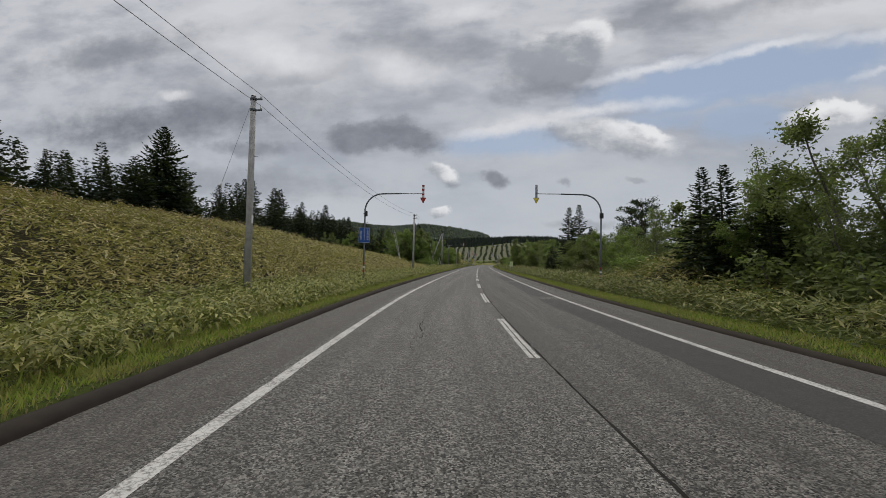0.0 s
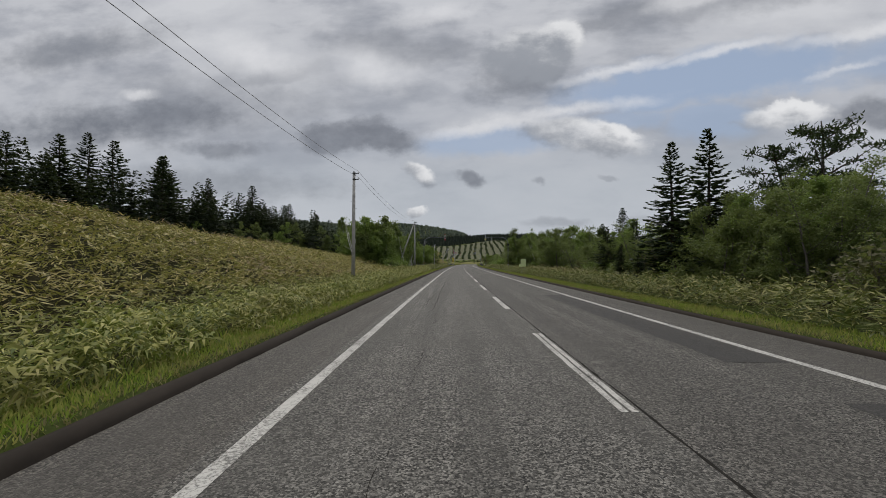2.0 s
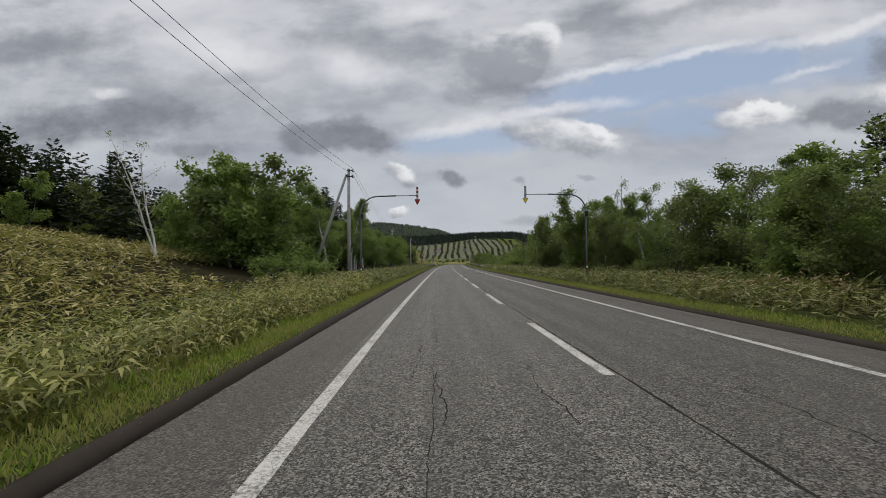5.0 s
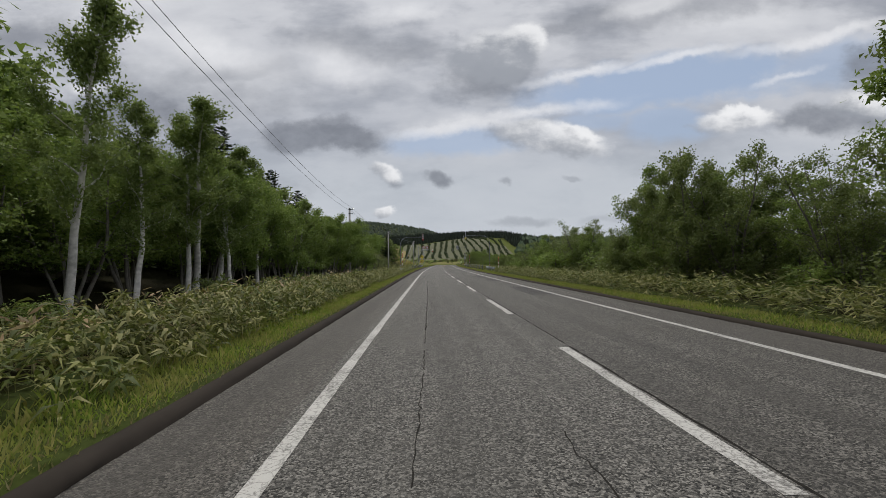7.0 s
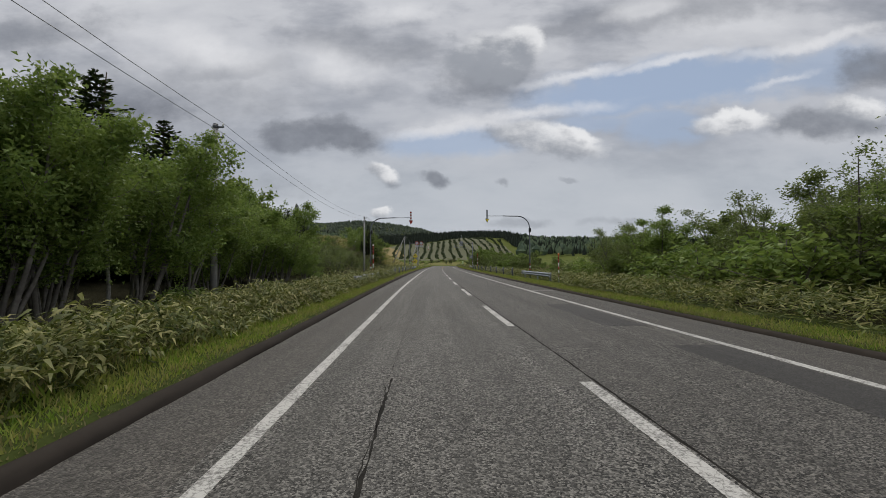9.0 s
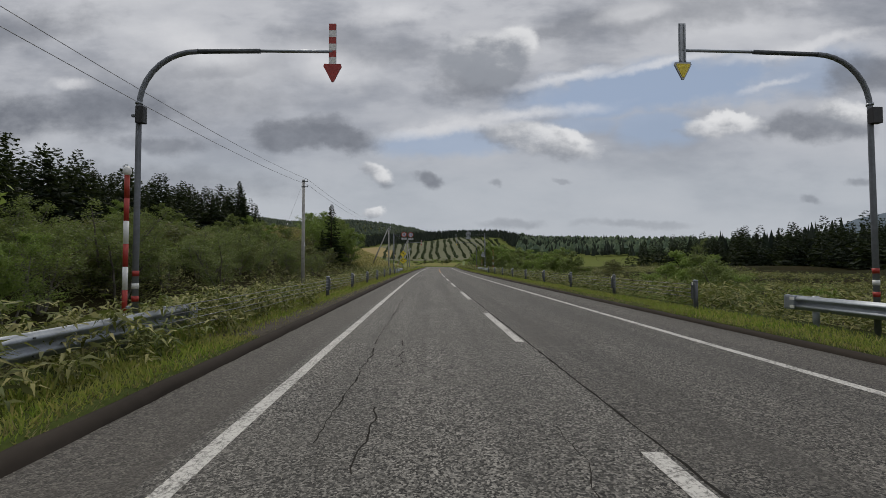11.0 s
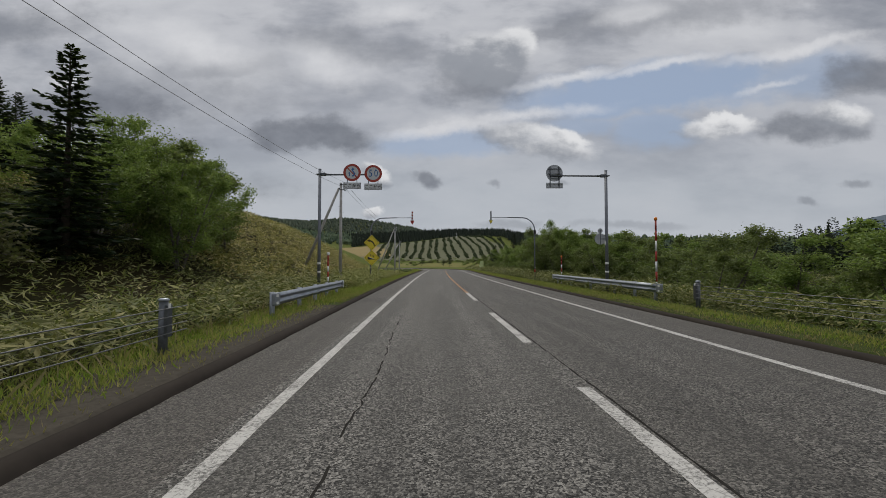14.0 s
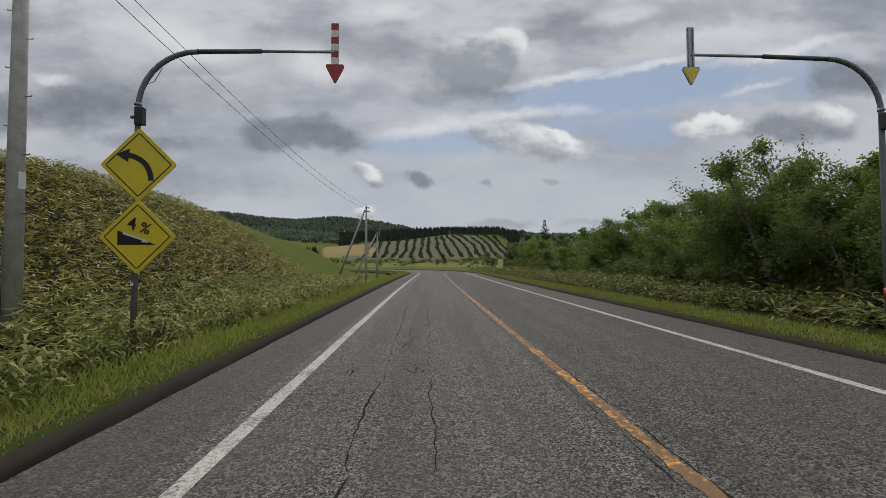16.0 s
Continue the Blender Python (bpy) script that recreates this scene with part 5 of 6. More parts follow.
def plant(kind, s, lat, height, which=None, wide=1.0):
    """Stand a tree of that kind and height on the ground; the first of each make is the original."""
    if kind == "leaf" and (abs(lat) > 16.8 or s > 284):
        kind = "leaf_bg"
    pool = PROTO[kind]
    i = (which if which is not None else rng_t.randrange(len(pool))) % len(pool)
    p = on_land(s, lat)
    k = height / PROTO_H[kind]
    m = Matrix.Translation(p) @ Matrix.Rotation(rng_t.uniform(0, 6.28), 4, "Z") @ Matrix.Diagonal((k * wide, k * wide, k, 1))
    ob = pool[i]
    if (kind, i) not in used:
        used[(kind, i)] = ob
        ob["group"] = GROUPS[kind]
        ob.matrix_world = m
        return ob
    c = copy_thing(ob, Matrix.Identity(4))
    c.matrix_basis = m
    return c


def ground_z(s, lat):
    return on_land(s, lat).z


def top_at(kind, s, lat, top, which=None, wide=1.0):
    return plant(kind, s, lat, top - ground_z(s, lat), which, wide)


# left: the wood along the hill edge
top_at("old", 48.5, -43.6, 19.6)
for s, la, tz in ((20, -46, 14.5), (12, -44, 13.5), (4, -47, 15), (-4, -45, 13), (28, -49, 14.5), (34, -45, 12.5), (41, -50, 14), (57, -47, 13.5), (62, -44, 12), (68, -48, 15),
                  (74, -48, 16.5), (80, -50, 18.5), (86.7, -52, 19.4), (90, -47, 18), (95, -51, 19.2), (100, -46, 16.5), (107, -50, 16), (113.7, -44.9, 17.7), (119, -48, 16), (126, -42, 15.5),
                  (133, -46, 16), (140, -40, 14.5), (147, -43, 15.5), (155, -38, 14.5), (64, -52, 16), (104, -56, 18), (50, -54, 16), (30, -56, 16), (16, -56, 15), (0, -56, 15)):
    top_at("spruce", s, la, tz, wide=rng_t.uniform(1.2, 1.6))
for s, la, h in ((88, -41, 3.4), (97, -39, 4.5), (104, -38, 5), (110, -37, 6), (116, -35, 6.5), (70, -40, 2.6), (122, -33, 7), (60, -40, 2.2), (128, -31, 6)):
    plant("leaf", s, la, h)
plant("bare_birch", 101.4, -19.8, 8.6, 0)
for s, la, h in ((108, -22, 7), (114, -19.5, 7.5), (120, -21, 8), (127, -19, 8.5), (134, -22, 8), (118, -26, 9), (126, -28, 9.5), (135, -29, 9)):
    plant(rng_t.choice(["leaf", "leaf", "birch"]), s, la, h)
# left: birches and alders close to the road
plant("birch", 113.6, -12.6, 9.6, 1, 1.15)
plant("birch", 128.2, -13.4, 9.0, 1, 1.35)
plant("birch", 131.0, -13.8, 8.2, 2, 1.35)
for s, la, tz in ((131.5, -14.6, 7.0), (135, -14.8, 7.2), (138, -14.0, 7.4), (143, -14.2, 7.2), (150.6, -12.6, 6.8), (153, -13.2, 7.0), (156, -12.8, 7.1), (158, -14.4, 6.8), (164, -14.0, 6.4), (167, -13.6, 6.2), (170.5, -12.6, 6.2)):
    top_at("alder", s, la, tz, wide=1.1)
for s, la, h, k in ((119.4, -12.0, 8.6, 1), (126.5, -12.9, 8.6, 2), (129, -12.2, 7.4, 0), (122.5, -12.4, 7.8, 0), (110.8, -16, 7.6, 2), (135.5, -13.5, 8.8, 1), (141, -13, 7.0, 0), (151, -13.3, 6.4, 2), (157, -14.4, 6.2, 1)):
    plant("birch", s, la, h, k)
for i in range(34):
    s = 113.5 + 72.5 * (i + rng_t.random()) / 34
    near_birch = min(abs(s - b) for b in (115.4, 119.4, 129, 126.5)) < 2.2
    plant("alder", s, -rng_t.uniform(14.0 if near_birch or s < 134 else 11.8, 16), float(np.interp(s, [109, 116, 134, 142, 150, 168, 178, 186], [7.0, 7.6, 7.4, 7.2, 6.8, 6.6, 5.6, 4.3])) * rng_t.uniform(.75, 1.05), wide=rng_t.uniform(1.0, 1.25))
for i in range(40):
    s = 106 + 82 * (i + rng_t.random()) / 40
    plant("leaf", s, -rng_t.uniform(17.6, 27), rng_t.uniform(7.5, 10), wide=1.3)
for s, la, tz in ((155.5, -23.5, 14.2), (150, -23, 15.2), (146, -22, 13.5), (158, -27, 14), (170.9, -25.9, 15.5), (174, -23, 13), (166, -30, 14), (145, -27, 13), (178, -27, 12), (183, -24, 10)):
    top_at("spruce", s, la, tz, wide=1.7)
for s, la, h in ((105, -12, 1.8), (107.5, -14, 2.4), (109.5, -12.6, 2.0), (110.5, -15, 3.0), (103, -14, 1.6), (108.5, -17, 3.2)):
    plant("shrub", s, la, h, 0, 1.5)
for i in range(14):
    plant("shrub", 112 + 72 * (i + rng_t.random()) / 14, -rng_t.uniform(9.8, 12.4), rng_t.uniform(.8, 1.6), wide=1.3)
# left: shrubby bank behind the cable fence
for i in range(44):
    plant("shrub", 186 + 58 * (i + rng_t.random()) / 44, -rng_t.uniform(17, 32), rng_t.uniform(1.4, 2.6), 1 + i % 2, wide=1.7)
for i in range(30):
    plant("open", 184 + 44 * (i + rng_t.random()) / 30, -rng_t.uniform(15, 20), rng_t.uniform(2.6, 3.8) * (1.2 if i < 12 else .9), wide=1.7)
for i in range(12):
    plant(rng_t.choice(["leaf", "open"]), rng_t.uniform(215, 258), -rng_t.uniform(27, 36), rng_t.uniform(2.4, 3.8), wide=1.4)
top_at("spruce", 238.7, -17.1, 10.8, 2, 1.35)
for s, la, tz in ((258.7, -40.7, 18.4), (262, -42, 18.2), (255, -44, 15), (272, -43, 15.5), (246, -44, 14.5), (239, -46, 15), (232, -43, 13), (225, -46, 14.5), (218, -44, 13), (210, -47, 15),
                  (203, -45, 13), (196, -48, 14.5), (190, -44, 12), (222, -52, 16), (236, -54, 17), (208, -54, 15.5), (198, -56, 15.5), (250, -52, 17), (240, -18.9, 8.0)):
    top_at("spruce", s, la, tz - (1.1 if s < 251 else 0), wide=1.15)
top_at("birch", 257.4, -20.7, 10.8, 1)
for s, la, h in ((244, -15.6, 6.2), (247.5, -17, 6.6), (251, -18.5, 6.8), (254, -17.8, 6.2), (251, -20, 7), (249, -22, 7.4), (255, -24, 7), (243, -20, 7), (246, -18.5, 7.2), (241, -18, 6.6)):
    plant("alder" if s % 2 else "leaf", s, la, h, wide=1.25)
# right: spruces, pines and thicket
for s, la, tz in ((58.4, 10.6, 2.7), (60.2, 11.4, 3.1), (56.6, 11.2, 2.2), (66.8, 12.6, 5.0)):
    top_at("spruce", s, la, tz, wide=1.5)
for i in range(22):
    plant("shrub", 200 + 46 * (i + rng_t.random()) / 22, rng_t.uniform(10.5, 19), rng_t.uniform(1.2, 2.0), 2 * (i % 2), wide=1.7)
for s, la, tz in ((17.2, 11.9, 7.1), (14.8, 11.7, 6.7), (12.5, 12.4, 5.2), (52.4, 13.7, 9.8), (55.3, 13.0, 9.8), (59, 17, 6.8), (96.6, 38.8, 11.4), (104.1, 28.4, 11.5), (71, 17, 6.2), (75, 15, 6)):
    top_at("spruce", s, la, tz, wide=1.25)
plant("open", 32, 16, 6.8, 0, .8)
plant("open", 34.5, 17, 5.4, 1, 1.0)
for s, la, h in ((3, 12, 2.4), (6, 11.6, 2.2), (8.5, 12.8, 3.0), (11, 12, 2.4), (5, 13.8, 3.4), (10, 14, 3.6), (14, 13.6, 3.2), (1, 12.5, 2.6)):
    plant("shrub", s, la, h, 2, 1.5)
top_at("pine", 55.6, 22.9, 11.6, 0, 1.15)
top_at("pine", 58.6, 24.5, 11.2, 1, 1.1)
for s, la, h in ((7, 13.6, 7.4), (10, 15, 8.2), (4.5, 15.2, 8.2), (12.5, 13.2, 6.2), (15.5, 14.6, 6.6), (2, 14, 8), (18, 17, 5.5), (8.5, 12.6, 4.5), (13.8, 12.4, 4), (13, 20, 8.2), (30, 17, 4.2), (34, 19, 5.0), (38, 15, 4.6), (42, 17.5, 5.4), (28, 24, 4.2), (36, 24, 5), (46, 15.2, 6.8), (49, 19, 7), (40, 13.4, 4.8), (44, 13.2, 5.6), (36, 13.6, 4.6), (33, 14, 4.6), (48, 14, 6.4), (17, 24, 5)):
    plant(rng_t.choice(["leaf", "open"]), s, la, h, wide=1.25)
for i in range(50):
    s = 44 + 108 * (i + rng_t.random()) / 50
    h = float(np.interp(s, [44, 60, 70, 76, 80, 92, 100, 108, 113, 120, 124, 128, 134, 140, 144, 148, 152], [5.2, 5.0, 4.4, 4.6, 6.2, 6.6, 8.4, 7.6, 8.0, 8.4, 4.8, 6.4, 7.6, 6.2, 4.2, 3.9, 4.8])) * rng_t.uniform(.8, 1.08)
    plant(rng_t.choice(["leaf", "leaf", "open", "birch"] if 85 < s < 118 else ["leaf", "open"]), s, rng_t.uniform(13.0, 16.5), h, wide=1.3)
for i in range(34):
    s = 30 + 125 * (i + rng_t.random()) / 34
    if not 108 < s < 143:
        plant("leaf", s, rng_t.uniform(17.6, 26), rng_t.uniform(6, 8) * float(np.interp(s, [30, 55, 60, 78, 84, 104, 110, 155], [1, 1, .72, .72, 1, 1, .62, .62])), wide=1.35)
for s, la, tz in ((118.6, 12.6, 9.5), (120.4, 14.2, 8.6), (114, 12.8, 8.6), (116.6, 13.8, 8.0), (112.3, 13.6, 9.0), (133, 13.2, 8.6), (135.4, 12.8, 8.0), (137, 14, 8.4), (140, 13, 7.2), (128.9, 12.9, 7.6), (131, 13.8, 8.8), (123.5, 13.4, 6.4), (125.5, 14.8, 7.0)):
    top_at("open" if int(s * 10) % 2 else "leaf", s, la, tz, wide=.95)
for s, la, tz in ((47.5, 11.6, 5.4), (49.5, 12.6, 6.0), (51.5, 13.3, 6.0), (54.5, 14.2, 5.6), (58, 14.6, 5.2), (61, 15.4, 5.2), (64.5, 15.6, 5.2), (46, 14, 5.8), (68, 16.4, 5.0), (72, 16, 5.0), (44, 12.8, 5.2)):
    top_at("leaf", s, la, tz, wide=1.25)
top_at("leaf", 130.4, 11.8, 7.4, 1)
top_at("leaf", 128.0, 12.5, 7.6, 3)
for i in range(22):
    plant("open" if i % 2 else "leaf", 150 + 30 * (i + rng_t.random()) / 22, rng_t.uniform(12.5, 17), rng_t.uniform(4.8, 6.4), wide=1.35)
for i in range(40):
    plant("leaf", 228 + 62 * (i + rng_t.random()) / 40, rng_t.uniform(13.0, 19), rng_t.uniform(4.0, 5.8), wide=1.6)
top_at("alder", 268.4, 12.4, 6.6, 1, 1.1)
for s, la, h in ((266.7, 11.4, 6.4), (265.2, 11.9, 5.6), (268.3, 11.6, 6.0), (270, 12.2, 6.0), (263.8, 11.4, 4.6), (267.5, 13.2, 6.2), (272.5, 12.6, 5.8), (285, 17, 7.4), (287, 14.5, 6.4), (280, 15, 6.4), (276, 14, 6.0),
                 (256, 13, 4.6), (258.5, 13.6, 4.8), (260.5, 12.8, 5.0), (262, 13.4, 5.2), (283, 13.4, 6.0), (289, 13, 5), (296, 13.5, 5.6), (303, 12.5, 5.5), (310, 14, 6), (318, 13.5, 6), (265, 15.5, 6.0), (274, 16, 6.4)):
    plant("alder" if int(h * 10) % 3 == 0 else "leaf", s, la, h, wide=1.35)
top_at("spruce", 316, 15.5, 8.2)
top_at("spruce", 324, 13.5, 6.2)
top_at("spruce", 329, 15, 6.0)
for i in range(26):
    plant("shrub", 254 + 74 * (i + rng_t.random()) / 26, rng_t.uniform(11.6, 14), rng_t.uniform(1.8, 3.0), 2, 1.5)
for i in range(22):
    plant("shrub", 138 + 44 * (i + rng_t.random()) / 22, rng_t.uniform(11.8, 15), rng_t.uniform(2.0, 3.4), 2 * (i % 2), 1.6)
for i in range(20):
    plant("shrub", 8 + 130 * (i + rng_t.random()) / 20, rng_t.uniform(11, 13.5), rng_t.uniform(1.2, 2.4), wide=1.4)
for s, la, h in ((215, 30, 1.6), (228, 36, 2.2), (205, 40, 2.0), (236, 26, 2.4), (200, 24, 1.6), (222, 24, 2.0)):
    plant("shrub", s, la, h, wide=1.5)
for i in range(24):
    plant("leaf", rng_t.uniform(258, 330), rng_t.uniform(20, 34), rng_t.uniform(4.2, 5.6), wide=1.3)
plant("open", 262, 55, 6.5)
for s, la, h in ((200, 15.5, 4.2), (203, 17.5, 4.4), (197, 16.5, 4.6), (205.5, 20.5, 4.2)):
    plant("leaf", s, la, h, wide=1.4)
for kind, pool in PROTO.items():
    for i, ob in enumerate(pool):
        if (kind, i) not in used:
            plant(kind, 120 + 3 * i, 24, PROTO_H[kind] * .6, i)


# ---------------------------------------------------------------- bamboo grass, verge grass, weeds
def sasa(name, zones, mat, scale, label, seed, leaves=9, low=.55, high=1.0, shape=True):
    """Stems in tussocks; each carries long leaves that arch outwards and droop."""
    rng = np.random.RandomState(seed)
    P = []
    for s0, s1, l0, l1, dens in zones:
        n = int((s1 - s0) * abs(l1 - l0) * dens)
        s, la = rng.uniform(s0, s1, n), rng.uniform(min(l0, l1), max(l0, l1), n)
        x, y = rd_many(s, la)
        inner = min(abs(l0), abs(l1))
        edge = np.abs(la) - inner + .25 * wobble(x, y, .3, 7.0)
        keep = (wobble(x, y, .24 * scale, 5.0) + .5 * wobble(x, y, 1.3, 3.0) + rng.uniform(-.5, .7, n) > -.45) & ((la > 0) | (s < sasa_end(la) + rng.uniform(-2, 2, n))) & ((edge > .05) | (inner > 7.2))
        P.append(np.stack([x[keep], y[keep], np.where(inner < 7.2, np.clip(.45 + .75 * edge[keep], .45, 1), 1)], 1))
    P = np.concatenate(P)
    n = len(P)
    z = land(P[:, 0], P[:, 1])
    h = rng.uniform(low, high, n) * (1 + .34 * wobble(P[:, 0], P[:, 1], .24 * scale, 5.0) + .20 * wobble(P[:, 0], P[:, 1], 3.2, 2.0)) * P[:, 2]
    top = np.stack([P[:, 0], P[:, 1], z + h], 1)
    m = n * leaves
    drop = rng.uniform(0, .95, m) ** 2.6 * np.minimum(np.repeat(h, leaves), 1.0)
    C = np.repeat(top, leaves, 0) + rng.normal(0, .05 * scale, (m, 3)) - np.stack([np.zeros(m), np.zeros(m), drop], 1)
    a = rng.uniform(0, 6.283, m)
    ax = unit(np.stack([np.cos(a), np.sin(a), rng.normal(-.08, .42, m)], 1))
    L = rng.uniform(.20, .36, m) * scale
    ob = cards(name, C, ax, L * rng.uniform(.14, .22, m), L, unit(rng.normal(0, .4, (m, 3)) + np.array([0, 0, 1])), mat, None, .20, shape)
    return tagged(ob, label, "bamboo grass", kind="stuff")


sasa("bamboo_grass", [(-9, 100, -5.95, -8.6, 16), (246, 257, -6.1, -8.6, 16), (257, 263, -6.9, -8.6, 16), (263, 300, -6.3, -8.6, 16)], SASA, .85, "dense dwarf bamboo grass with long pale-edged leaves", 1, 17, .5, .8)
sasa("bamboo_grass", [(-9, 100, -8.6, -11.5, 13), (246, 300, -8.6, -11.5, 14)], SASA, .9, "dense dwarf bamboo grass covering the bank foot", 16, 14, .5, .8, 2)
# Forest shade on this stretch is part of the leaf colour.
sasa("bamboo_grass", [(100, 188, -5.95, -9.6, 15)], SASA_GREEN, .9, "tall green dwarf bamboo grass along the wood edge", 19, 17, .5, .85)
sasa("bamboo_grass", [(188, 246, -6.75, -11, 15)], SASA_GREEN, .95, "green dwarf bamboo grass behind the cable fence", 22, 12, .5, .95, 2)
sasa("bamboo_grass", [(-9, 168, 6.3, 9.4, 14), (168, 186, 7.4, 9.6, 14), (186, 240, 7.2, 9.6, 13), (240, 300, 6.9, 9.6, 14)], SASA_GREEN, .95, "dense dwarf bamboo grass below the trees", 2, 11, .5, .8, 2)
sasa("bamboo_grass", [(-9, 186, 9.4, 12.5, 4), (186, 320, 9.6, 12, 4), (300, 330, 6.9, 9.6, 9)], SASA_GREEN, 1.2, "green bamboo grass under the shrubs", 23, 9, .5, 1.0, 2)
sasa("bamboo_grass", [(-6, 95, -11.5, -19, 9), (246, 330, -11.5, -19, 9), (9, 30, 9, 18, 6)], SASA_HILL, 1.1, "olive bamboo grass covering the bank", 3, 9, .4, .85, 2)
sasa("bamboo_grass", [(-2, 118, -19, -38, 6), (250, 330, -19, -38, 6)], SASA_HILL, 1.5, "olive bamboo grass covering the hillside", 4, 6, .3, .75, 2)
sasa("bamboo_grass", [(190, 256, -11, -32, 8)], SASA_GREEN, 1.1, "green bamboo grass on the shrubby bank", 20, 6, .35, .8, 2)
sasa("bamboo_grass", [(112, 142, -7.2, -9.4, 6), (64, 96, 8, 11, 5)], SASA_DRY, .95, "dry tan bamboo grass at the wood edge", 21, 9, .6, 1.0, 2)
sasa("bamboo_grass", [(-5, 112, -31, -38.5, 2.4), (-5, 90, -20, -31, .7), (46, 75, -11.5, -20, 1.2)], SASA_DRY, 1.7, "dry yellow-brown bamboo grass on the slope", 5, 7, .4, 1.0, 2)
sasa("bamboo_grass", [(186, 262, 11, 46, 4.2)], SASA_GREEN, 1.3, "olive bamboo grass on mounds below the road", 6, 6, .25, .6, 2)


def blades(name, zones, mat, label, seed, tall, category="grass"):
    rng = np.random.RandomState(seed)
    P = []
    for s0, s1, l0, l1, dens in zones:
        n = int((s1 - s0) * abs(l1 - l0) * dens)
        s, la = rng.uniform(s0, s1, n), rng.uniform(min(l0, l1), max(l0, l1), n)
        x, y = rd_many(s, la)
        keep = wobble(x, y, .9, 2.0) + rng.uniform(-.8, .9, n) > -.7
        u = np.abs(la)
        deep = np.where(la < 0, np.interp(s, [90, 100, 245, 252], [1, 0, 0, 1]), 0)
        z = np.interp(u, [5.3, 5.55, 6.3, 7.2, 7.9], [.06, .10, .09, .06, .02]) + deep * np.interp(u, [5.6, 6.3, 7.0, 7.9], [0, -.04, -.15, -.29])
        z = np.where(u > 7.9, land(x, y), z) - .02
        P.append(np.stack([x[keep], y[keep], z[keep]], 1))
    P = np.concatenate(P)
    n = len(P)
    C = P
    ax = unit(np.concatenate([rng.normal(0, .42, (n, 2)), np.ones((n, 1))], 1))
    L = tall * rng.uniform(.4, 1.2, n)
    return tagged(cards(name, C, ax, rng.uniform(.014, .032, n) * (tall / .22) ** .5, L, unit(rng.normal(0, 1, (n, 3)) * np.array([1, 1, .1])), mat, None, .12, 3), label, category, kind="stuff")


blades("verge_grass", [(-9, 75, -5.5, -6.4, 800), (75, 181, -5.35, -6.35, 800), (237, 330, -5.35, -6.4, 720)], GRASS, "short bright green grass on the verge", 7, .15)
blades("verge_grass", [(-9, 181, -6.1, -6.8, 130), (237, 243, -6.2, -7.4, 200), (237, 330, -6.1, -6.8, 130)], GRASS, "taller green grass before the bamboo grass", 24, .27)
blades("verge_grass", [(-9, 75, -5.42, -5.75, 420), (75, 181, -5.26, -5.6, 420), (181, 237, -5.3, -5.5, 120), (237, 330, -5.26, -5.6, 420), (-9, 330, 5.40, 5.65, 280)], STRAW, "pale dry grass hanging over the kerb", 17, .12)
blades("verge_grass", [(181, 243, -5.95, -7.5, 420), (181, 243, -5.65, -6.0, 130), (181, 243, -5.5, -5.6, 60)], GRASS, "patchy yellow-green grass by the cable fence", 25, .17)
blades("verge_grass", [(284, 335, -7.4, -16, 22)], GRASS, "tufts of short grass on the turf slope", 18, .2)
blades("verge_grass", [(-6, 168, 5.42, 6.8, 400), (168, 186, 5.42, 7.2, 360), (186, 238, 5.8, 7.0, 300), (238, 330, 5.42, 7.2, 360)], GRASS, "short green grass on the verge", 8, .15)
blades("dry_stalks", [(128, 150, -6.4, -7.3, 55), (0, 120, -6.5, -7.6, 6), (190, 240, -6.3, -7.2, 14), (60, 100, 8, 11, 12)], STRAW, "pale dry grass stalks at the verge", 9, .45)


def butterbur(s, lat, r, n_leaf, seed):
    rng = np.random.RandomState(seed)
    p = on_land(s, lat)
    e = root("butterbur", Matrix.Translation(p), "large round light green butterbur leaves in verge grass", "plant", "butterburs")
    for k in range(n_leaf):
        a = rng.uniform(0, 6.28)
        c = Vector((math.cos(a) * r * rng.uniform(.2, 1), math.sin(a) * r * rng.uniform(.2, 1), rng.uniform(.18, .4)))
        bm = bmesh.new()
        mid = bm.verts.new(c + Vector((0, 0, -.03)))
        rr = rng.uniform(.13, .22)
        ring = [bm.verts.new(c + Vector((rr * math.cos(q) * (1 + .08 * math.sin(5 * q)), rr * math.sin(q), .035 * math.sin(3 * q + k) + rr * .25 * math.cos(q - a)))) for q in np.linspace(.25, 6.03, 16)]
        for u1, u2 in zip(ring, ring[1:]):
            f = bm.faces.new((mid, u1, u2))
            f.smooth = True
        part("leaf", bm, BUTTERBUR, e)
        part("stalk", tube([(c.x * .3, c.y * .3, -.05), c + Vector((0, 0, -.03))], .01, 5), BUTTERBUR, e)


for i, (s, la) in enumerate(((111.3, -7.1), (111.9, -7.4), (128.2, -7.1), (129.6, -7.3), (135.7, -7.2), (104.5, -7.2), (14.0, 8.1), (12.3, 8.3), (124.5, -7.2), (9.5, 8.2))):
    butterbur(s, la, .42, 8, i)


# ---------------------------------------------------------------- the far slope with its windbreak rows
def from_hub(az, d):
    a = radians(az)
    return HUB[0] - d * math.sin(a), HUB[1] + d * math.cos(a)


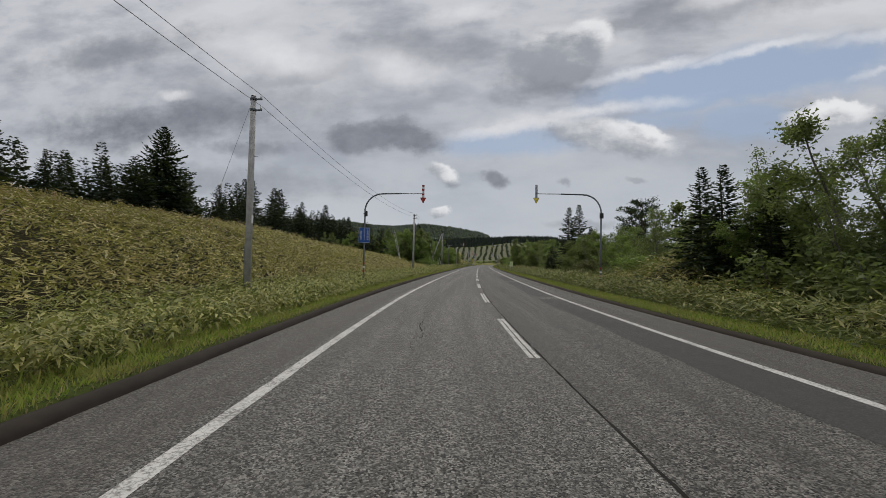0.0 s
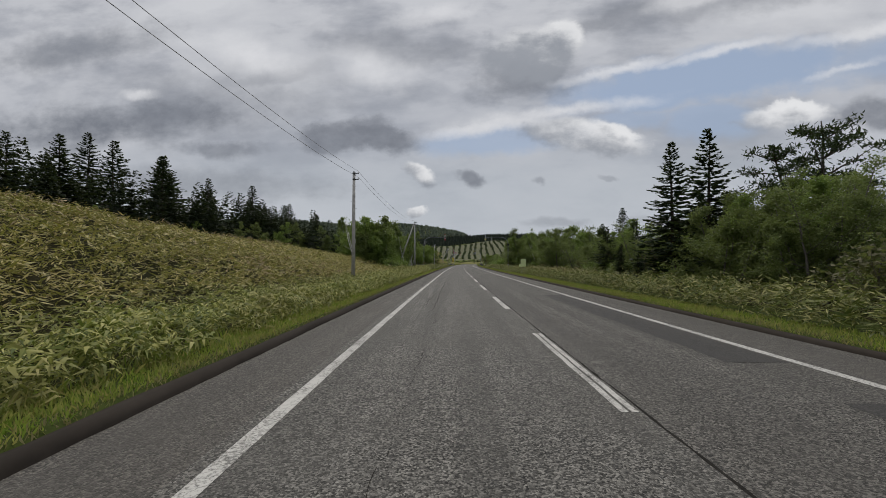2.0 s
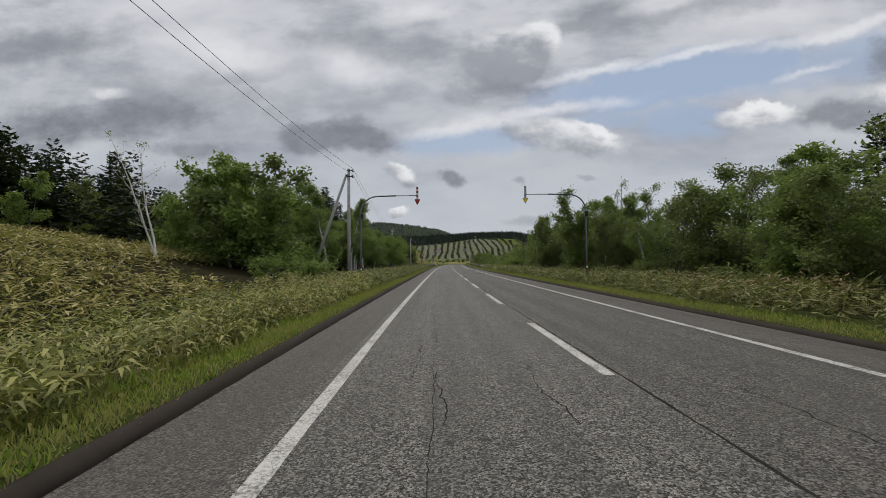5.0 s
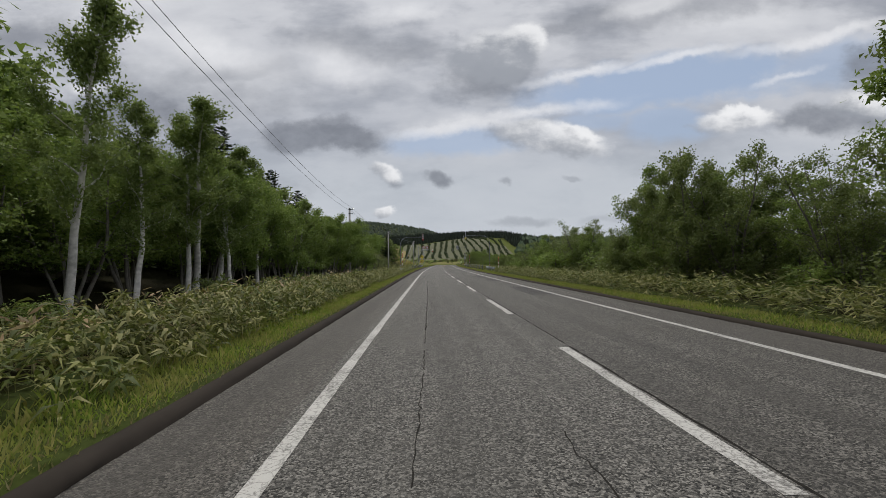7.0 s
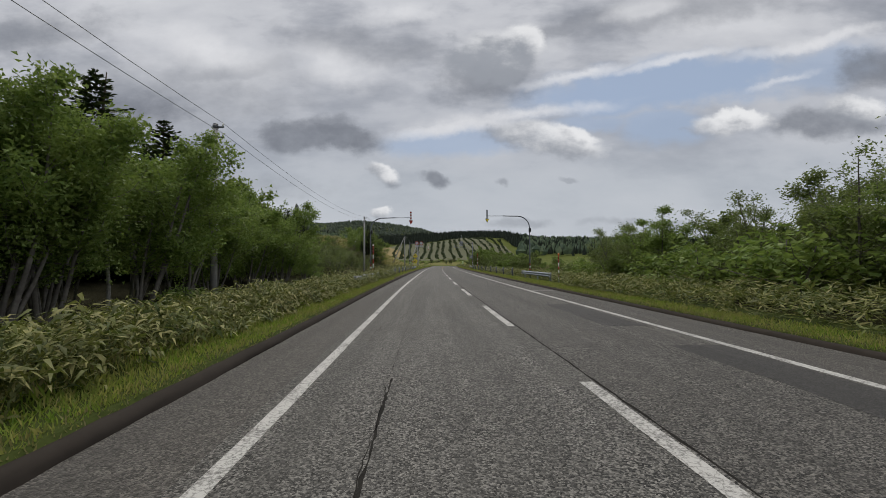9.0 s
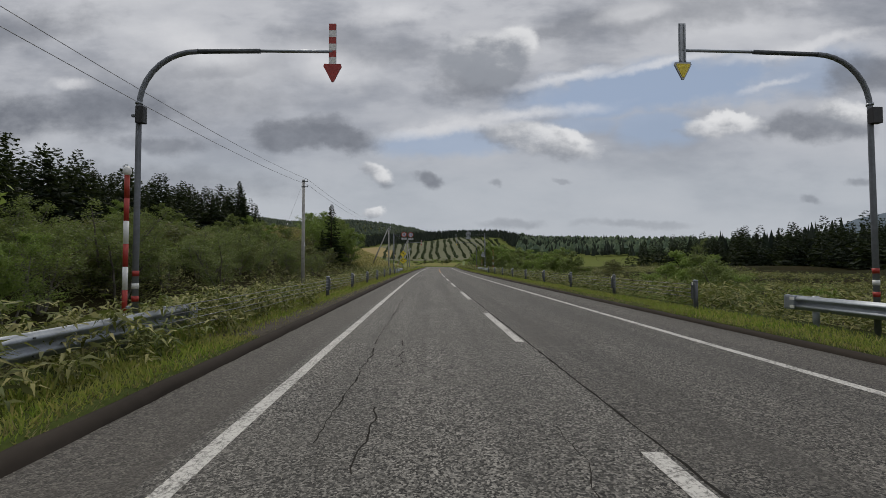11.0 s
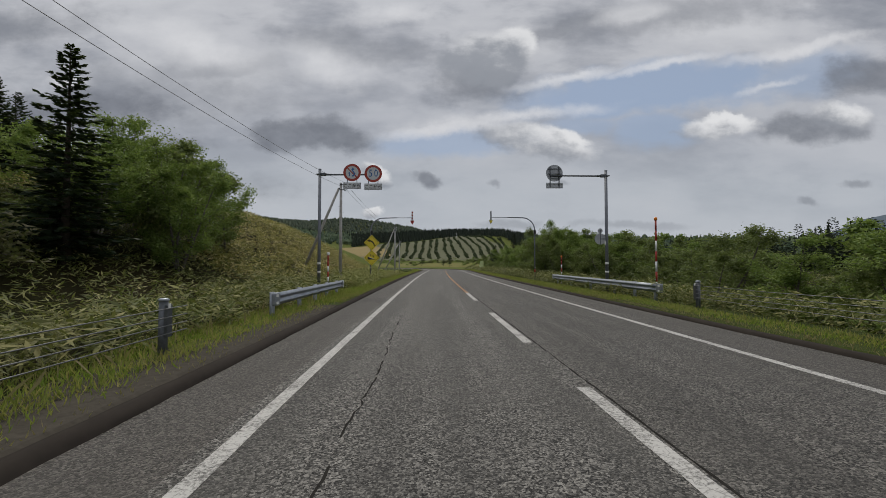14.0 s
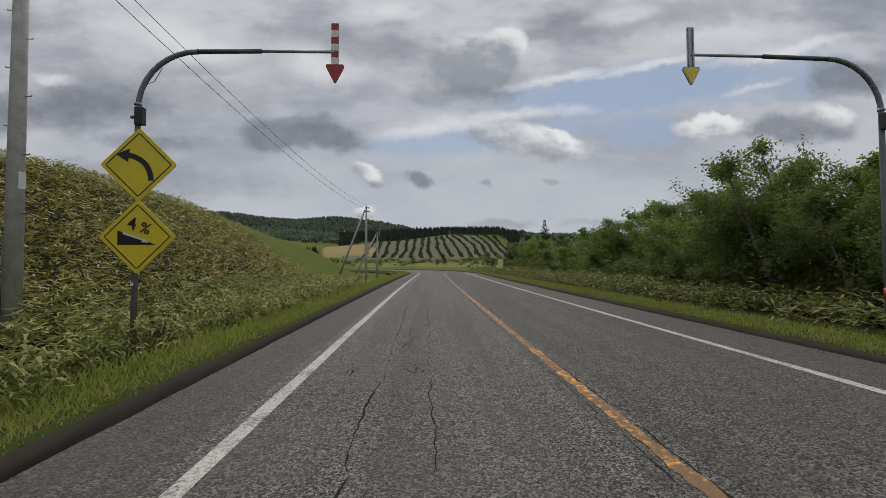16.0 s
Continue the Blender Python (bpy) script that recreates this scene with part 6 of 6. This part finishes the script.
def draped(name, az0, az1, d0, d1, mat, label, lift=.5, n_a=40, n_d=24, top=None, fan=0.0):
    vs, fs = [], []
    A, D = np.meshgrid(np.linspace(az0, az1, n_a), np.linspace(0, 1, n_d))
    far_d = np.interp(A, *top) if top else np.full(A.shape, d1)
    T = D
    edge = np.clip(30 * np.minimum(np.minimum(T, 1 - T), np.minimum(A - az0, az1 - A) / (az1 - az0)), 0, 1)
    D = d0 + (far_d - d0) * T
    A = A + (-6.4 - A) * fan * np.clip((D - 372) / 300, 0, 1)
    X, Y = HUB[0] - D * np.sin(np.radians(A)), HUB[1] + D * np.cos(np.radians(A))
    Z = land(X, Y) + (lift + 1.2) * smooth(edge) - 1.2
    vs = np.stack([X.ravel(), Y.ravel(), Z.ravel()], 1).tolist()
    fs = [(j * n_a + i, j * n_a + i + 1, (j + 1) * n_a + i + 1, (j + 1) * n_a + i) for j in range(n_d - 1) for i in range(n_a - 1)]
    return tagged(mesh_obj(name, vs, fs, mat, None, True), label, "field", kind="structure")


FIELD_TOP = ([-19, -16.5, -14.7, -12, -9, -6, -3, 1, 4], [560, 660, 715, 690, 670, 660, 640, 610, 560])
draped("ground_field", -21.5, 4.5, 366, 700, FIELD, "pale green hillside pasture striped by windbreaks", 1.2, 60, 30, FIELD_TOP, .36)
draped("ground_straw_field", -1.4, 6.2, 400, 560, TAN_FIELD, "straw-coloured field at the foot of the hill", 1.8, 30, 16, ([-1.4, 1, 3.5, 6.2], [470, 575, 570, 480]))


def clumps(name, x, y, hgt, wid, mat, label, category, seed, pointed=True, kind="stuff"):
    """Many distant trees as one mesh of rough spires or domes."""
    rng = np.random.RandomState(seed)
    n = len(x)
    z = land(x, y)
    k, rings = 4, (np.array([.12, .45, 1.0]) if pointed else np.array([.1, .6, 1.0]))
    rad = np.array([.9, .6, .03]) if pointed else np.array([.6, 1.0, .2])
    V = []
    for q in range(3):
        for i in range(k):
            a = 6.283 * i / k + rng.uniform(0, 1, n)
            r = wid * rad[q] * rng.uniform(.6, 1.3, n)
            V.append(np.stack([x + r * np.cos(a), y + r * np.sin(a), z + hgt * rings[q] * rng.uniform(.9, 1.08, n)], 1))
    V = np.stack(V, 1).reshape(-1, 3)
    F = []
    for q in range(2):
        for i in range(k):
            F.append((q * k + i, q * k + (i + 1) % k, (q + 1) * k + (i + 1) % k, (q + 1) * k + i))
    F = (np.arange(n)[:, None, None] * 12 + np.array(F)[None]).reshape(-1, 4)
    ob = mesh_obj(name, V.tolist(), F.tolist(), mat)
    return tagged(ob, label, category, kind=kind)


rng_f = np.random.RandomState(3)


def hedge_row(k):
    az = -20.2 + k * 1.33 + rng_f.uniform(-.15, .15)
    d = np.arange(372 + 20 * rng_f.rand(), np.interp(az * .8 - 1.2, *FIELD_TOP) - 12 - 30 * rng_f.rand(), 3.6)
    t = (d - 372) / 300
    a = az + (-6.4 - az) * .36 * t + .22 * np.sin(t * 5.5 + k * .7) + .06 * np.sin(t * 17 + k)
    keep = rng_f.rand(len(d)) > .08 + .25 * (np.sin(t * 9 + k * 2.3) > .8)
    d, a = d[keep], a[keep]
    x, y = HUB[0] - d * np.sin(np.radians(a)), HUB[1] + d * np.cos(np.radians(a))
    x, y = np.repeat(x, 2) + rng_f.normal(0, .8, 2 * len(d)), np.repeat(y, 2) + rng_f.normal(0, 1.2, 2 * len(d))
    n = len(x)
    clumps("windbreak_row", x, y, rng_f.uniform(1.8, 4.0, n), rng_f.uniform(.8, 1.8, n), HEDGE, "dark row of windbreak shrubs running up the far field", "windbreak", 100 + k, False)


for k in range(17):
    hedge_row(k)


def far_mast(az, d, h):
    x, y = from_hub(az, d)
    e = root("radio_mast", Matrix.Translation((x, y, land1(x, y) - .3)), "pale slender mast standing on the far hill", "mast", "far masts")
    part("shaft", tube([(0, 0, 0), (0, 0, h)], [h * .035, h * .02], 8), SIGN_WHITE, e)
    for k in (.8, .95):
        part("cross_arm", box(h * .16, .2, .25, (0, 0, h * k), .02), SIGN_WHITE, e)


far_mast(-10.6, 640, 10.0)
far_mast(3.3, 830, 19.0)


def by_bend(kind, az, d, h, wide=1.0):
    """A plant on the meadow beyond the bend."""
    x, y = from_hub(az, d)
    s_, l_ = road_coords(np.array([x]), np.array([y]))
    ob = plant(kind, 250, 20, h, None, wide)
    ob.matrix_basis = Matrix.Translation((x, y, land1(x, y))) @ Matrix.Diagonal((*ob.matrix_basis.to_scale(), 1))
    return ob


by_bend("pine", -5.5, 165, 4.2, 1.3)
by_bend("pine", -10.0, 168, 3.8, 1.3)
by_bend("pine", -9.0, 172, 3.0, 1.3)
for i in range(44):
    by_bend("shrub", -18 + 20 * (i + rng_t.random()) / 44, rng_t.uniform(300, 385), rng_t.uniform(1.6, 3.2), 2.2)
for i in range(20):
    by_bend("shrub", rng_t.uniform(-19, 3), rng_t.uniform(150, 330), rng_t.uniform(1.0, 2.4), 1.8)
for i in range(16):
    by_bend("leaf_bg", rng_t.uniform(-24, -13), rng_t.uniform(150, 330), rng_t.uniform(3.5, 6), 1.4)
for i in range(10):
    by_bend("leaf_bg", rng_t.uniform(-2, 8), rng_t.uniform(260, 400), rng_t.uniform(2.5, 5), 1.4)
draped("ground_meadow", -17, 2.5, 150, 300, DRY_MEADOW, "yellowish dry meadow beyond the bend", .25, 30, 14, ([-17, -9, -6, 2.5], [300, 330, 310, 260]))


def scatter(n, az0, az1, d0, d1, seed):
    r = np.random.RandomState(seed)
    az = np.radians(r.uniform(az0, az1, n))
    d = np.sqrt(r.uniform(d0 ** 2, d1 ** 2, n))
    return HUB[0] - d * np.sin(az), HUB[1] + d * np.cos(az), r


def far_woods(n, az0, az1, d0, d1, h0, h1, mat, pointed, label, seed, top=None):
    x, y, r = scatter(n, az0, az1, d0, d1, seed)
    if top:
        az = np.degrees(np.arctan2(-(x - HUB[0]), y - HUB[1]))
        d = np.hypot(x - HUB[0], y - HUB[1])
        keep = d > np.interp(az, *top) - 4
        x, y = x[keep], y[keep]
    h = r.uniform(h0, h1, len(x))
    clumps("far_wood", x, y, h, h * (.26 if pointed else .38), mat, label, "wood", seed, pointed)


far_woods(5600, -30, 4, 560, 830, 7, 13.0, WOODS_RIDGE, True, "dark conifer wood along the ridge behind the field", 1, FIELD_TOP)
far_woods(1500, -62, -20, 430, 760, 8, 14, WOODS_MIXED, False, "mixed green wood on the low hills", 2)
far_woods(1000, -64, -20, 420, 760, 10, 15, WOODS_RIDGE, True, "dark conifer wood on the low hills", 3)
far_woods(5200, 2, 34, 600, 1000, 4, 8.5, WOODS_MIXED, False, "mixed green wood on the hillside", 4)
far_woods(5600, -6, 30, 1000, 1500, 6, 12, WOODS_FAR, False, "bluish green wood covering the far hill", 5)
far_woods(70, 6.6, 14, 330, 430, 6, 12, WOODS_DARK, True, "dark trees at the foot of the hill", 7)
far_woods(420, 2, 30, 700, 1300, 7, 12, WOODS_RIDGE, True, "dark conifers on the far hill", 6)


def near_wood(n, s0, s1, l0, l1, h0, h1, mat, pointed, label, seed):
    r = np.random.RandomState(seed)
    x, y = rd_many(r.uniform(s0, s1, n), r.uniform(l0, l1, n))
    h = r.uniform(h0, h1, n)
    clumps("conifer_wood", x, y, h, h * .26, mat, label, "wood", seed, pointed)


def joined_wood(places, label):
    """A stand of spruces too deep to tell apart, joined into one mesh."""
    V, F, o = [], [], 0
    src = []
    for ob in PROTO["spruce_bg"]:
        me = [c for c in ob.children if c.name.startswith("crown")][0].data
        co = np.zeros(len(me.vertices) * 3, np.float32)
        me.vertices.foreach_get("co", co)
        src.append(co.reshape(-1, 3))
    for s, la, h, wide in places:
        v = src[rng_t.randrange(2)]
        a, k = rng_t.uniform(0, 6.28), h / 10
        p = on_land(s, la)
        x = (v[:, 0] * math.cos(a) - v[:, 1] * math.sin(a)) * k * wide + p.x
        y = (v[:, 0] * math.sin(a) + v[:, 1] * math.cos(a)) * k * wide + p.y
        V.append(np.stack([x, y, v[:, 2] * k + p.z], 1))
    V = np.concatenate(V)
    F = np.arange(len(V)).reshape(-1, 3)
    return tagged(mesh_obj("conifer_wood", V.tolist(), F.tolist(), WOODS_DARK), label, "wood", kind="stuff")


joined_wood([(rng_t.uniform(222, 318), rng_t.uniform(66, 88), rng_t.uniform(7.4, 9.8), 1.25) for i in range(140)], "dark conifer wood edge beyond the open ground")
near_wood(1000, 200, 312, 80, 190, 7.6, 10.2, WOODS_DARK, True, "dark conifer wood beyond the open ground", 21)
near_wood(500, 60, 220, 95, 220, 8, 12, WOODS_DARK, True, "dark conifer wood beyond the thicket", 22)
joined_wood([(rng_t.uniform(-10, 160), -rng_t.uniform(40, 50), rng_t.uniform(5.0, 9.0), 1.25) for i in range(230)]
            + [(rng_t.uniform(94, 160), -rng_t.uniform(41, 49), rng_t.uniform(8, 11.5), 1.2) for i in range(70)]
            + [(rng_t.uniform(182, 266), -rng_t.uniform(39, 52), rng_t.uniform(5.8, 8.6), 1.25) for i in range(250)]
            + [(rng_t.uniform(-30, 265), -rng_t.uniform(47, 66), rng_t.uniform(8, 11.5), 1.3) for i in range(110)]
            + [(rng_t.uniform(110, 200), -rng_t.uniform(30, 46), rng_t.uniform(8, 11), 1.2) for i in range(46)], "dark spruce wood filling the hill behind the edge")
